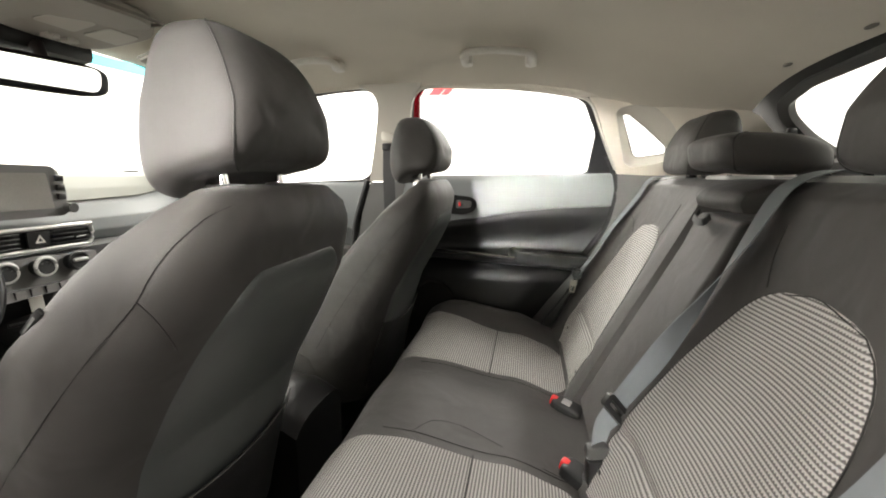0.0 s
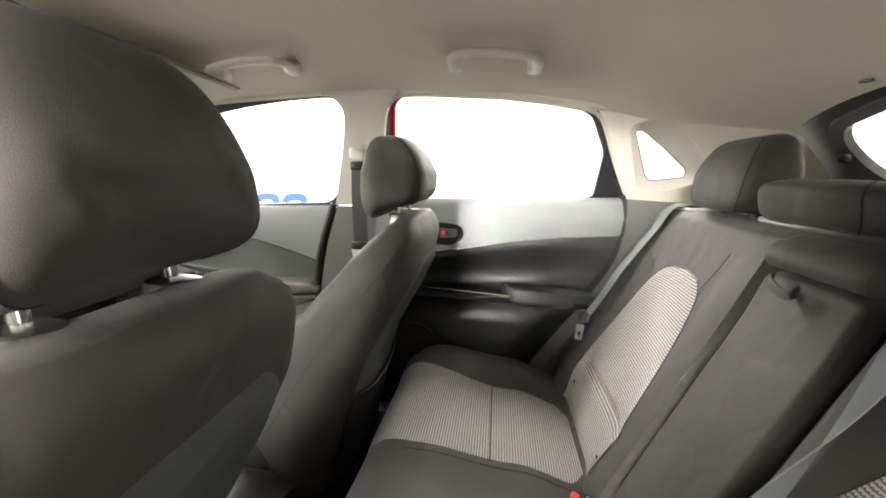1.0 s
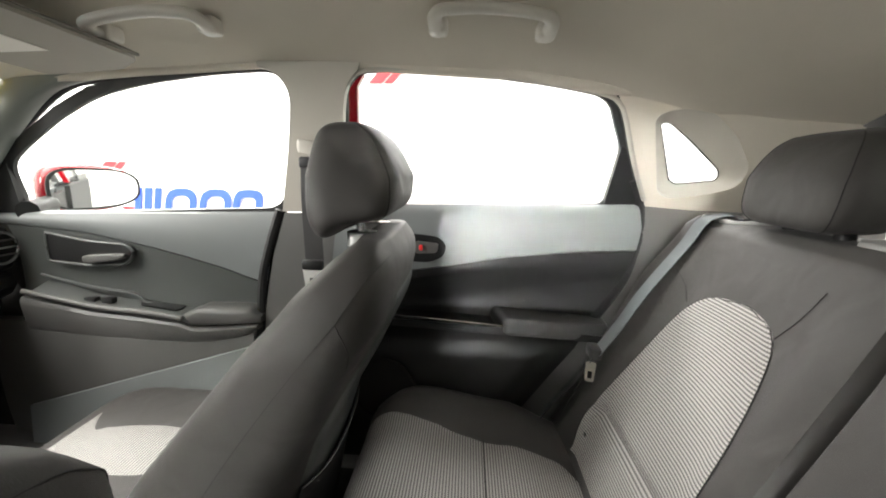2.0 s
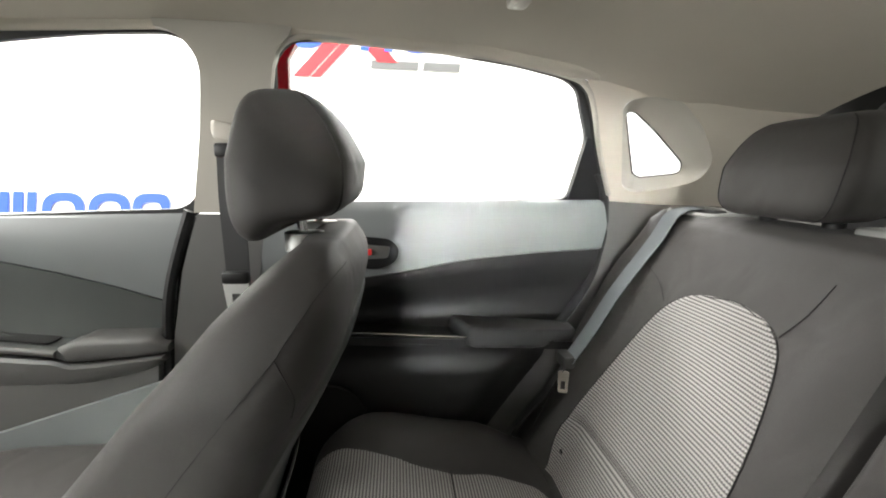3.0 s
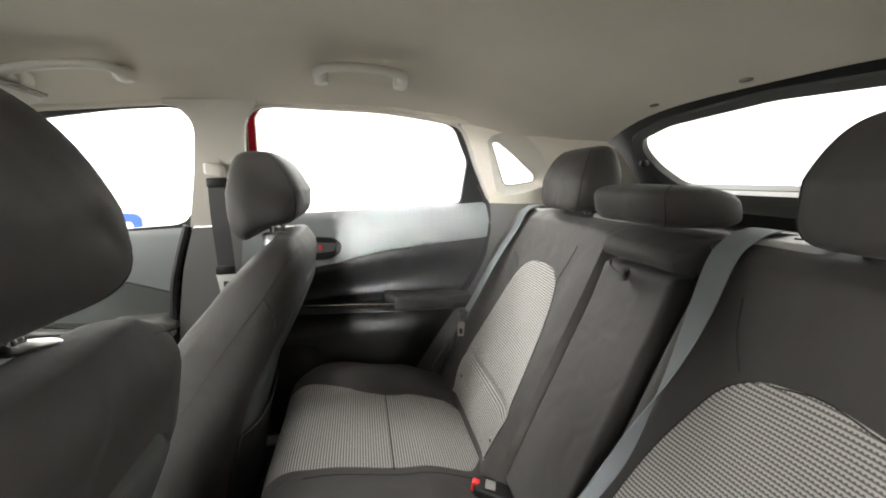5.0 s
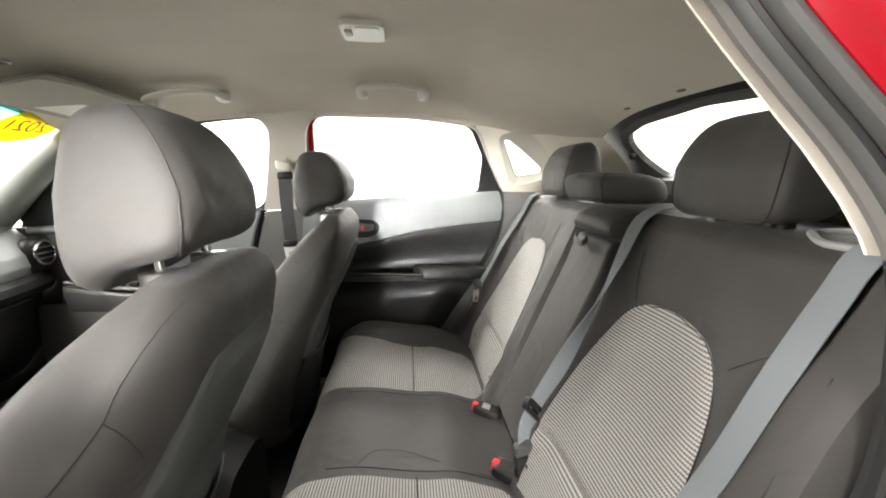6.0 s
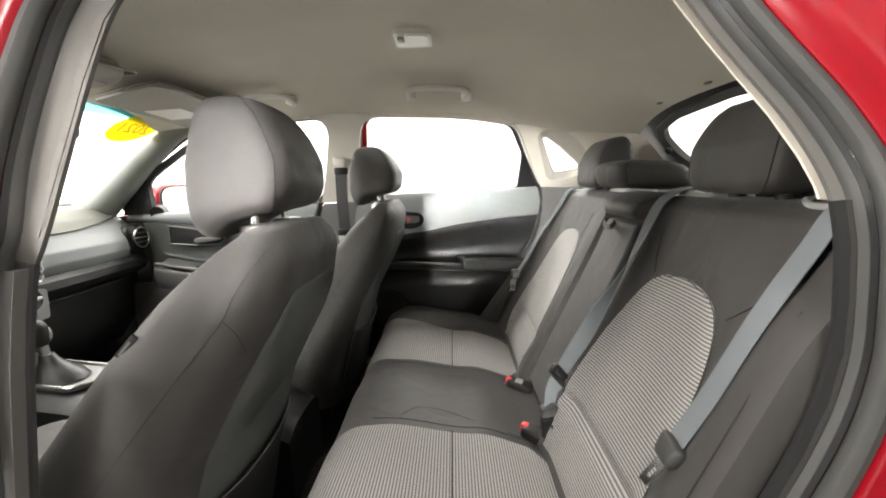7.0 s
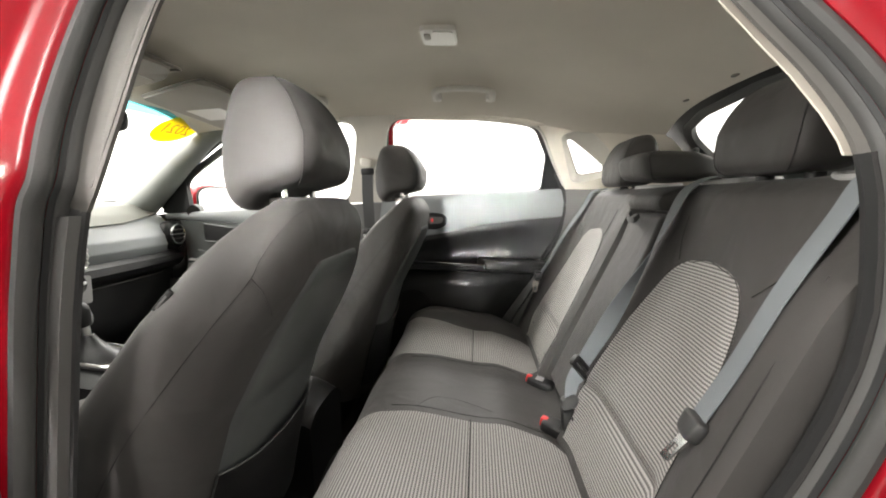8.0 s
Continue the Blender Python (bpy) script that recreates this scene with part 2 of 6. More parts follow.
def ribbon(pts, width, ways, thick=0.0016):
    """Flat webbing along pts; ways gives its cross direction at each point."""
    rings = []
    p = [Vector(q) for q in pts]
    for i, q in enumerate(p):
        d = (p[min(len(p) - 1, i + 1)] - p[max(0, i - 1)]).normalized()
        w = Vector(ways[i])
        w = (w - d * w.dot(d)).normalized() * (width[i] if isinstance(width, (list, tuple)) else width) / 2
        o = d.cross(w).normalized() * thick / 2
        rings.append([q - w - o, q - w * 0.5 - o, q + w * 0.5 - o, q + w - o, q + w + o, q + w * 0.5 + o, q - w * 0.5 + o, q - w + o])
    return loft(rings)


def box(x0, x1, y0, y1, z0, z1, bevel=0.004, seg=2):
    bm = bmesh.new()
    bmesh.ops.create_cube(bm, size=1)
    for v in bm.verts:
        v.co = Vector((lerp(x0, x1, v.co.x + 0.5), lerp(y0, y1, v.co.y + 0.5), lerp(z0, z1, v.co.z + 0.5)))
    if bevel:
        bmesh.ops.bevel(bm, geom=bm.edges[:], offset=bevel, segments=seg, profile=0.5, affect="EDGES")
    return bm


def sheet(fn, nu, nv, thick, uv=None):
    """A shell over fn(u, v), u and v from 0 to 1; thick is a vector or a number along -normal."""
    bm = bmesh.new()
    layer = bm.loops.layers.uv.new("UVMap") if uv else None
    front = [[Vector(fn(i / nu, j / nv)) for j in range(nv + 1)] for i in range(nu + 1)]
    back = []
    for i in range(nu + 1):
        row = []
        for j in range(nv + 1):
            if isinstance(thick, (int, float)):
                a = front[min(nu, i + 1)][j] - front[max(0, i - 1)][j]
                b = front[i][min(nv, j + 1)] - front[i][max(0, j - 1)]
                row.append(front[i][j] - a.cross(b).normalized() * thick)
            else:
                row.append(front[i][j] + Vector(thick))
        back.append(row)
    A = [[bm.verts.new(q) for q in r] for r in front]
    B = [[bm.verts.new(q) for q in r] for r in back]
    for i in range(nu):
        for j in range(nv):
            f = bm.faces.new((A[i][j], A[i + 1][j], A[i + 1][j + 1], A[i][j + 1]))
            if uv:
                for l, (a, b) in zip(f.loops, ((i, j), (i + 1, j), (i + 1, j + 1), (i, j + 1))):
                    l[layer].uv = uv(a / nu, b / nv)
            bm.faces.new((B[i][j + 1], B[i + 1][j + 1], B[i + 1][j], B[i][j]))
    for i in range(nu):
        for j, flip in ((0, 0), (nv, 1)):
            q = (A[i][j], B[i][j], B[i + 1][j], A[i + 1][j])
            bm.faces.new(q[::-1] if flip else q)
    for j in range(nv):
        for i, flip in ((0, 1), (nu, 0)):
            q = (A[i][j], B[i][j], B[i][j + 1], A[i][j + 1])
            bm.faces.new(q[::-1] if flip else q)
    return bm


def plate(outline, place, thick, holes=(), bevel=0.0):
    """A flat or bent plate: (u, v) outlines filled, put in space by place(u, v), thickened by the vector thick."""
    bm = bmesh.new()
    edges = []
    for loop in (outline, *holes):
        vs = [bm.verts.new((u, v, 0)) for u, v in loop]
        edges += [bm.edges.new((vs[i], vs[(i + 1) % len(vs)])) for i in range(len(vs))]
    bmesh.ops.triangle_fill(bm, edges=edges, use_beauty=True, use_dissolve=False)
    faces = bm.faces[:]
    got = bmesh.ops.extrude_face_region(bm, geom=faces)
    up = [g for g in got["geom"] if isinstance(g, bmesh.types.BMVert)]
    upset = set(up)
    for v in bm.verts:
        q = Vector(place(v.co.x, v.co.y))
        v.co = q + Vector(thick) if v in upset else q
    return bm


def rounded(points, r=0.02, n=5):
    """A polygon's (u, v) corners cut round."""
    out = []
    m = len(points)
    for i in range(m):
        p, a, b = Vector(points[i]), Vector(points[i - 1]), Vector(points[(i + 1) % m])
        rr = min(r, (a - p).length * 0.45, (b - p).length * 0.45)
        s, e = p + (a - p).normalized() * rr, p + (b - p).normalized() * rr
        for k in range(n + 1):
            t = k / n
            out.append(tuple((1 - t) ** 2 * s + 2 * t * (1 - t) * p + t * t * e))
    return out


def pad_block(outline, z0, z1, r, tilt=(0.0, 0.0)):
    """A soft-edged slab over an (x, y) outline, tilted by dz/dx and dz/dy."""
    cx = sum(p[0] for p in outline) / len(outline)
    cy = sum(p[1] for p in outline) / len(outline)
    size = max(max(abs(p[0] - cx) for p in outline), 1e-3)
    rings = []
    for z, k in ((z0, r), (z0 + 0.4 * r, 0.25 * r), (z0 + r, 0), (z1 - r, 0), (z1 - 0.35 * r, 0.25 * r), (z1 - 0.08 * r, 0.6 * r), (z1, 1.2 * r)):
        ring = []
        for x, y in outline:
            v = Vector((x - cx, y - cy))
            f = max(0.05, 1 - k / max(1e-4, v.length))
            ring.append((cx + v.x * f, cy + v.y * f, z + tilt[0] * (x - cx) + tilt[1] * (y - cy)))
        rings.append(ring)
    return loft(rings)


def cushion_block(sx, sy, sz, e=0.35, n=28, bend=None):
    """A puffed block: a superellipsoid of half sizes sx, sy, sz."""
    def f(c, p):
        return math.copysign(abs(c) ** p, c)
    rings = []
    for i in range(n // 2 + 1):
        a = -math.pi / 2 + math.pi * i / (n // 2)
        a = max(-math.pi / 2 + 0.03, min(math.pi / 2 - 0.03, a))
        ring = []
        for k in range(n):
            t = 2 * math.pi * k / n
            q = Vector((sx * f(math.cos(a), e) * f(math.cos(t), e), sy * f(math.cos(a), e) * f(math.sin(t), e), sz * f(math.sin(a), e)))
            ring.append(bend(q) if bend else q)
        rings.append(ring)
    return loft(rings)

# ---- the booth round the car ----
tagged(part("ground", box(-4.6, 3.6, -4.2, 2.6, -0.08, 0.0, 0), CONCRETE), "grey smooth booth floor under the car", "floor", kind="structure")
tagged(part("wall_east", box(-4.6, 3.6, 2.49, 2.6, 0.0, 3.1, 0), WHITE), "white painted booth wall with a company sign", "wall", kind="structure")
# unseen stand-in wall, kept dark to cut light from the open side
tagged(part("wall_west", box(-0.8, 3.6, -4.3, -4.2, 0.0, 3.1, 0), GREYWALL), "unseen dark grey wall closing the booth", "wall", kind="structure")
# unseen white stretch, added as a bright reflector toward the cabin
tagged(part("wall_corner", box(-4.6, -0.8, -4.3, -4.2, 0.0, 3.1, 0), WHITE), "unseen white wall added beside the dark one", "wall", kind="structure")
tagged(part("wall_south", box(-4.7, -4.6, -4.2, 2.6, 0.0, 3.1, 0), WHITE), "white painted booth wall before the car", "wall", kind="structure")
tagged(part("wall_north", box(3.6, 3.7, -4.2, 2.6, 0.0, 3.1, 0), WHITE), "white painted booth wall behind the car", "wall", kind="structure")
tagged(part("ceiling", box(-4.7, 3.7, -4.3, 2.6, 3.1, 3.2, 0), WHITE), "white booth ceiling", "ceiling", kind="structure")


step = [0]


def sign_plate(name, poly, mat, parent, hole=None):
    step[0] += 1
    y = 2.486 - 0.0015 * (step[0] % 5)
    return part(name, plate(poly, lambda u, v: (u, y, v), (0, -0.004, 0), [hole] if hole else []), mat, parent, shade=False)


def oval(cx, cz, rx, rz, slant=0.0, e=0.75, n=28):
    pts = []
    for k in range(n):
        a = 2 * math.pi * k / n
        c, s = math.cos(a), math.sin(a)
        z = rz * math.copysign(abs(s) ** e, s)
        pts.append((cx + rx * math.copysign(abs(c) ** e, c) + slant * z, cz + z))
    return pts


def wall_sign(x, z, k, lean, drop=0.0):
    """Company mark in plain shapes: slanted blue blocks and rings, a crossed red pair of bars and a grey bar below."""
    s = thing("wall_sign", "blue and red company sign on the white wall", "sign", (0, 0, 0), "signs on the wall")
    h = 0.25 * k
    sl = 0.18

    def bar(x0, x1, z0, z1, slant=sl):
        return [(x + x0 * k + slant * z0 * k, z + z0 * k), (x + x1 * k + slant * z0 * k, z + z0 * k), (x + x1 * k + slant * z1 * k, z + z1 * k), (x + x0 * k + slant * z1 * k, z + z1 * k)]
    for x0, x1 in ((lean, lean + 0.10), (lean + 0.115, lean + 0.175)):
        sign_plate("red_bar", bar(x0, x1, -0.23, 0.445, 0.95), REDSIGN, s)
    sign_plate("red_bar", bar(0.0, 0.13, -0.12, 0.1, -0.95), REDSIGN, s)
    z -= drop
    sign_plate("blue_block", bar(0.0, 0.055, 0.0, 0.25), BLUE, s)
    sign_plate("blue_block", bar(0.155, 0.21, 0.0, 0.25), BLUE, s)
    sign_plate("blue_block", bar(0.075, 0.135, 0.0, 0.25), BLUE, s)
    for cx in (0.375, 0.655):
        sign_plate("blue_ring", oval(x + (cx + 0.02) * k, z + h / 2, 0.128 * k, h / 2, sl), BLUE, s, oval(x + (cx + 0.02) * k, z + h / 2, 0.072 * k, h * 0.27, sl)[::-1])
    sign_plate("blue_ring", oval(x + 0.935 * k, z + h / 2, 0.118 * k, h / 2, sl, 0.6), BLUE, s, oval(x + 0.935 * k, z + h / 2, 0.062 * k, h * 0.25, sl, 0.6)[::-1])
    return s


wall_sign(-2.475, 0.782, 0.92, -0.60)
upper = wall_sign(-0.33, 1.935, 0.92, -0.22, 0.05)
sign_plate("blue_ring", oval(-0.635, 2.0, 0.118, 0.115, 0.2), BLUE, upper, oval(-0.635, 2.0, 0.066, 0.062, 0.2)[::-1])
for x0, x1 in ((-0.27, 0.02), (0.05, 0.28)):
    sign_plate("grey_bar", [(x0, 1.785), (x1, 1.785), (x1 + 0.008, 1.835), (x0 + 0.008, 1.835)], GREYSIGN, upper)

# ---- car shell: sides, roof, floor ----


def side_y(z):
    """Half width of the cabin at the glass line."""
    return 0.70 - 0.4 * max(0.0, z - 1.1)


def roof_mid(x):
    return curve_at([(-1.15, 1.428), (-1.0, 1.444), (-0.85, 1.460), (-0.6, 1.486), (-0.1, 1.502), (0.2, 1.485), (0.45, 1.428), (0.6, 1.375), (0.68, 1.342)], x)


def roof_edge(x):
    return curve_at([(-1.15, 1.365), (-1.0, 1.378), (-0.8, 1.393), (-0.45, 1.412), (-0.3, 1.405), (0.07, 1.385), (0.26, 1.355), (0.4, 1.325), (0.6, 1.29), (0.72, 1.275)], x)


def roof_half(x):
    return min(0.58, 0.695 - 0.4 * max(0, roof_edge(x) - 1.1) - 0.33 * max(0, x - 0.40))


def roof_point(u, v):
    x = lerp(-1.12, 0.675, u)
    s = 2 * v - 1
    hw = roof_half(x)
    a = abs(s) ** 3.2
    xe = x + 0.04 * s * s * smooth(0.45, 0.675, x)
    return (xe, hw * s, lerp(roof_mid(x), roof_edge(x), a))


liner = tagged(part("headliner", sheet(roof_point, 44, 36, (0, 0, 0.012)), LINER), "beige felt headliner arching over the cabin", "headliner", kind="structure")
roof = tagged(part("car_roof", sheet(lambda u, v: (lambda p: (p[0], p[1] * 1.08, p[2] + 0.055 - 0.02 * abs(2 * v - 1) ** 3))(roof_point(u, v)), 24, 16, (0, 0, 0.01)), PAINT), "glossy red painted steel car roof", "car roof", kind="structure")
tagged(part("floor", sheet(lambda u, v: (lerp(-1.9, 1.0, u), lerp(-0.72, 0.72, v), 0.27 + 0.06 * math.exp(-((v - 0.5) / 0.09) ** 2) + 0.1 * smooth(0.75, 0.85, u)), 30, 24, (0, 0, -0.03)), CARPET), "black carpeted car floor with a low tunnel", "floor", kind="structure")

for s in (1, -1):
    tagged(part("sill", box(-1.6, 1.0, min(s * 0.60, s * 0.745), max(s * 0.60, s * 0.745), 0.18, 0.385, 0.015), MID), "charcoal plastic door sill trim", "sill trim", kind="structure")
for s in (1, -1):
    tagged(part("kick_panel", box(-1.95, -1.33, min(s * 0.70, s * 0.75), max(s * 0.70, s * 0.75), 0.2, 1.045, 0.01), CARPET), "black trim beside the front footwell", "footwell trim", kind="structure")
tagged(part("firewall", box(-1.95, -1.85, -0.75, 0.75, 0.18, 1.04, 0.01), CARPET), "black bulkhead before the front footwells", "bulkhead", kind="structure")

# the near headliner edge takes the darkened beige, shade painted in
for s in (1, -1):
    tagged(part("roof_rail", tube([(x, s * 0.583, roof_edge(x) + 0.012) for x in np.linspace(-1.12, 0.34, 40)], [0.020 * min(1, (39 - i) / 3 + 0.15) for i in range(40)], 10), LINER if s > 0 else SHADELIP), "beige felt edge of the headliner above the doors", "headliner edge", kind="structure")

# outline of a rear door opening in (x, z), from the foot of the front post over the top to the wheel arch
OPENING = [(-0.43, 0.42), (-0.425, 0.75), (-0.408, 0.95), (-0.39, 1.07), (-0.372, 1.13), (-0.356, 1.232), (-0.342, 1.318), (-0.325, 1.368), (-0.28, 1.394), (-0.156, 1.396), (0.065, 1.377), (0.225, 1.352), (0.268, 1.335), (0.289, 1.305), (0.322, 1.229), (0.35, 1.172), (0.378, 1.12), (0.388, 1.05), (0.383, 0.99), (0.358, 0.90), (0.285, 0.784), (0.18, 0.644), (0.112, 0.547), (0.05, 0.46), (-0.05, 0.41), (-0.25, 0.40)]
FRONTWIN = [(-0.463, 1.345), (-0.475, 1.30), (-0.495, 1.231), (-0.545, 1.079), (-0.70, 1.073), (-0.96, 1.061), (-1.285, 1.048), (-1.268, 1.18), (-1.194, 1.226), (-1.123, 1.263), (-1.064, 1.294), (-0.94, 1.345), (-0.81, 1.371), (-0.64, 1.391), (-0.515, 1.397), (-0.49, 1.391), (-0.471, 1.374)]
REARWIN = [(-0.333, 1.372), (-0.300, 1.396), (-0.205, 1.399), (-0.045, 1.391), (0.127, 1.373), (0.225, 1.356), (0.258, 1.338), (0.275, 1.30), (0.303, 1.244), (0.291, 1.108), (0.072, 1.099), (-0.182, 1.092), (-0.374, 1.087), (-0.362, 1.15), (-0.346, 1.27)]

FRONTWIN, REARWIN = rounded(FRONTWIN, 0.05, 4), rounded(REARWIN, 0.018, 4)


# inner edge of the open rear door's frame, from the foot of the front post over the top to the wheel arch
NEAR = [(-0.52, 0.42), (-0.50, 0.58), (-0.478, 0.72), (-0.456, 0.854), (-0.438, 0.958), (-0.423, 1.025), (-0.410, 1.072), (-0.394, 1.101), (-0.387, 1.172), (-0.379, 1.259), (-0.367, 1.336), (-0.347, 1.378), (-0.30, 1.402), (-0.156, 1.406), (0.065, 1.392), (0.20, 1.372), (0.245, 1.358), (0.274, 1.340), (0.303, 1.284), (0.328, 1.240), (0.355, 1.194), (0.374, 1.150), (0.382, 1.12), (0.383, 1.107), (0.390, 1.066), (0.395, 1.01), (0.396, 0.957), (0.387, 0.902), (0.369, 0.848), (0.346, 0.795), (0.322, 0.75), (0.265, 0.66), (0.20, 0.57), (0.13, 0.49), (0.05, 0.43), (-0.05, 0.40), (-0.25, 0.39), (-0.44, 0.395)]


def grown(d, front=None, base=None, wide=None):
    """The outline moved outward by d; front gives another distance along the front post, wide adds a share of the broad post trim."""
    base = base or OPENING
    out = []
    m = len(base)
    for i in range(m):
        t = Vector(base[(i + 1) % m]) - Vector(base[i - 1])
        nrm = Vector((-t.y, t.x)).normalized()
        k = d if front is None or nrm.x > -0.4 else front
        if wide is not None and nrm.x < -0.3:
            k += wide * (0.006 + 0.022 * smooth(1.05, 1.22, base[i][1])) * smooth(-0.3, -0.8, nrm.x)
        out.append((base[i][0] + nrm.x * k, base[i][1] + nrm.y * k))
    return out


def near_band(sections, i0, i1, n=120):
    """A rubber or plastic profile along a stretch of the open door's frame; sections give outward step, depth and share of the post's width."""
    rings = [ring3(grown(d, None, NEAR, w)[i0:i1], -1, o, n) for d, o, w in sections]
    return loft([list(r) for r in zip(*rings)])


def put_side(s, off=0.0):
    return lambda u, v: (u, s * (side_y(v) + off), v)


def ring3(pts, s, off, n=90, closed=False):
    return spline([(u, s * (side_y(v) + off), v) for u, v in pts], n, closed)


def pillar_y(x, z):
    return 0.69 - 0.4 * max(0, z - 1.1) - 0.33 * max(0, x - 0.40)


QTRIM = rounded([(0.353, 1.312), (0.40, 1.326), (0.465, 1.318), (0.52, 1.268), (0.565, 1.20), (0.555, 1.158), (0.50, 1.138), (0.428, 1.126), (0.405, 1.14)], 0.022)
QGLASS = rounded([(0.383, 1.30), (0.402, 1.302), (0.455, 1.26), (0.527, 1.195), (0.53, 1.172), (0.45, 1.161), (0.435, 1.17)], 0.014)


def cabin_side(s):
    """Posts, quarter panel and seals of one side of the cabin; s is 1 for the far side and -1 for the near one."""
    word = "closed" if s > 0 else "open"
    # post between the doors
    post = thing("center_pillar", "beige plastic post trim between the %s doors" % word, "pillar trim", (-0.43, s * 0.66, 0.4), kind="structure")

    def pp(name, poly, mat, off, th, holes=(), parent=post):
        ob = part(name, plate(poly, put_side(s, off), (0, s * th, 0), holes), mat, None)
        ob.parent = parent
        ob.matrix_parent_inverse = Matrix.Translation(-parent.location)
        return ob
    arc = [(-0.52 + 0.058 * math.sin(a), 1.338 + 0.058 * math.cos(a) + 0.004) for a in np.linspace(0.0, 1.35, 9)]
    edge = [(-0.392, 1.072), (-0.372, 1.13), (-0.356, 1.232), (-0.342, 1.318), (-0.334, 1.35), (-0.32, 1.378), (-0.30, 1.395), (-0.29, 1.412)]
    foot = [(-0.43, 0.40), (-0.425, 0.75), (-0.408, 0.95), (-0.392, 1.068)]
    depth = -0.015
    if s < 0:
        edge = [(u - 0.004, v) for u, v in NEAR[6:12]] + [(-0.31, 1.412)]
        foot = [(u - 0.004, v) for u, v in NEAR[0:6]] + [(-0.415, 1.068)]
        depth = -0.035
    # near post trim wears the shaded copy of the beige
    pp("upper_trim", [(-0.52, 1.412)] + arc + [(-0.463, 1.335), (-0.471, 1.30), (-0.490, 1.231), (-0.538, 1.072)] + edge, TRIM if s > 0 else SHADELIP, depth, 0.02 if s > 0 else 0.003)
    pp("slide_track", rounded([(-0.466, 1.265), (-0.415, 1.265), (-0.43, 1.08), (-0.482, 1.08)], 0.012), TRIM, depth - 0.0025, 0.004)
    pp("lower_trim", [(-0.531, 1.068), (-0.57, 0.95), (-0.60, 0.8), (-0.62, 0.6), (-0.64, 0.40)] + foot, MID, depth - 0.003, 0.02)
    # rear quarter: window surround and lower trim
    quarter = thing("rear_quarter_trim", "beige plastic rear post trim round a small quarter window", "pillar trim", (0.5, s * 0.6, 0.4), kind="structure")

    def qq(name, bm, mat):
        ob = part(name, bm, mat, quarter)
        ob.matrix_parent_inverse = Matrix.Translation(-quarter.location)
        return ob

    def qplace(off):
        return lambda u, v: (u, s * (pillar_y(u, v) + off), v)
    rim_edge = [(0.262, 1.36), (0.289, 1.313), (0.322, 1.232), (0.35, 1.178), (0.376, 1.13), (0.388, 1.105)]
    if s < 0:
        rim_edge = grown(0.006, None, NEAR)[16:24]
    outline = rim_edge + [(0.48, 1.10), (0.62, 1.10), (0.86, 1.10), (0.84, 1.15), (0.79, 1.21), (0.735, 1.27), (0.705, 1.288), (0.60, 1.297), (0.45, 1.322), (0.35, 1.345)]
    def post_place(u, v):
        tuck = 0.052 * smooth(0.54, 0.36, u) if s < 0 else 0.0
        return (u, s * (pillar_y(u, v) - tuck), v)
    qq("post_panel", plate(outline, post_place, (0, s * 0.003, 0), [QTRIM[::-1]]), LINER)
    # recessed surround: a slanting rim from the panel to the glass
    rim = bmesh.new()
    n = 72
    a = spline([(u, s * (pillar_y(u, v) - 0.001), v) for u, v in QTRIM], n, True)
    b = spline([(u, s * (pillar_y(u, v) + 0.012), v) for u, v in [(lerp(0.45, p[0], 0.93), lerp(1.22, p[1], 0.93)) for p in QTRIM]], n, True)
    c0 = spline([(u, s * (pillar_y(u, v) + 0.035), v) for u, v in QGLASS], n, True)
    c = [min(c0, key=lambda q: (math.atan2(q.z - 1.215, q.x - 0.45) - math.atan2(w.z - 1.215, w.x - 0.45)) ** 2 if abs(math.atan2(q.z - 1.215, q.x - 0.45) - math.atan2(w.z - 1.215, w.x - 0.45)) < 3 else 9) for w in b]
    for r0, r1 in ((a, b), (b, c)):
        v0, v1 = [rim.verts.new(q) for q in r0], [rim.verts.new(q) for q in r1]
        for i in range(n):
            j = (i + 1) % n
            rim.faces.new((v0[i], v0[j], v1[j], v1[i]))
    bmesh.ops.remove_doubles(rim, verts=rim.verts, dist=1e-5)
    bmesh.ops.dissolve_degenerate(rim, edges=rim.edges[:], dist=1e-6)
    qq("window_surround", rim, TRIM)
    g = qq("quarter_pane", plate(QGLASS, qplace(0.036), (0, s * 0.004, 0)), GLASS)
    g.visible_shadow = False
    seal = qq("pane_seal", tube(spline([(u, s * (pillar_y(u, v) + 0.034), v) for u, v in QGLASS], 60, True), 0.0016, 6, closed=True), RUBBER)
    arch = [(0.386, 1.104), (0.388, 1.05), (0.383, 0.99), (0.358, 0.90), (0.285, 0.784), (0.18, 0.644), (0.112, 0.547), (0.05, 0.46)]
    if s < 0:
        arch = grown(0.008, None, NEAR)[23:35]
    # black on the near panel paints the shaded gap beside the bench
    qq("lower_panel", plate(arch + [(0.05, 0.25), (0.98, 0.25), (0.98, 1.104)], put_side(s, 0.004 if s > 0 else -0.034), (0, s * 0.01, 0)), MID if s > 0 else CARPET)
    # welt along the opening
    body = thing("door_opening_seal", "grey and black rubber door seal along the %s rear door opening" % word, "door seal", (0, s * 0.7, 0.4))

    def bb(name, bm, mat, label=""):
        ob = part(name, bm, mat, body, label)
        ob.matrix_parent_inverse = Matrix.Translation(-body.location)
        return ob
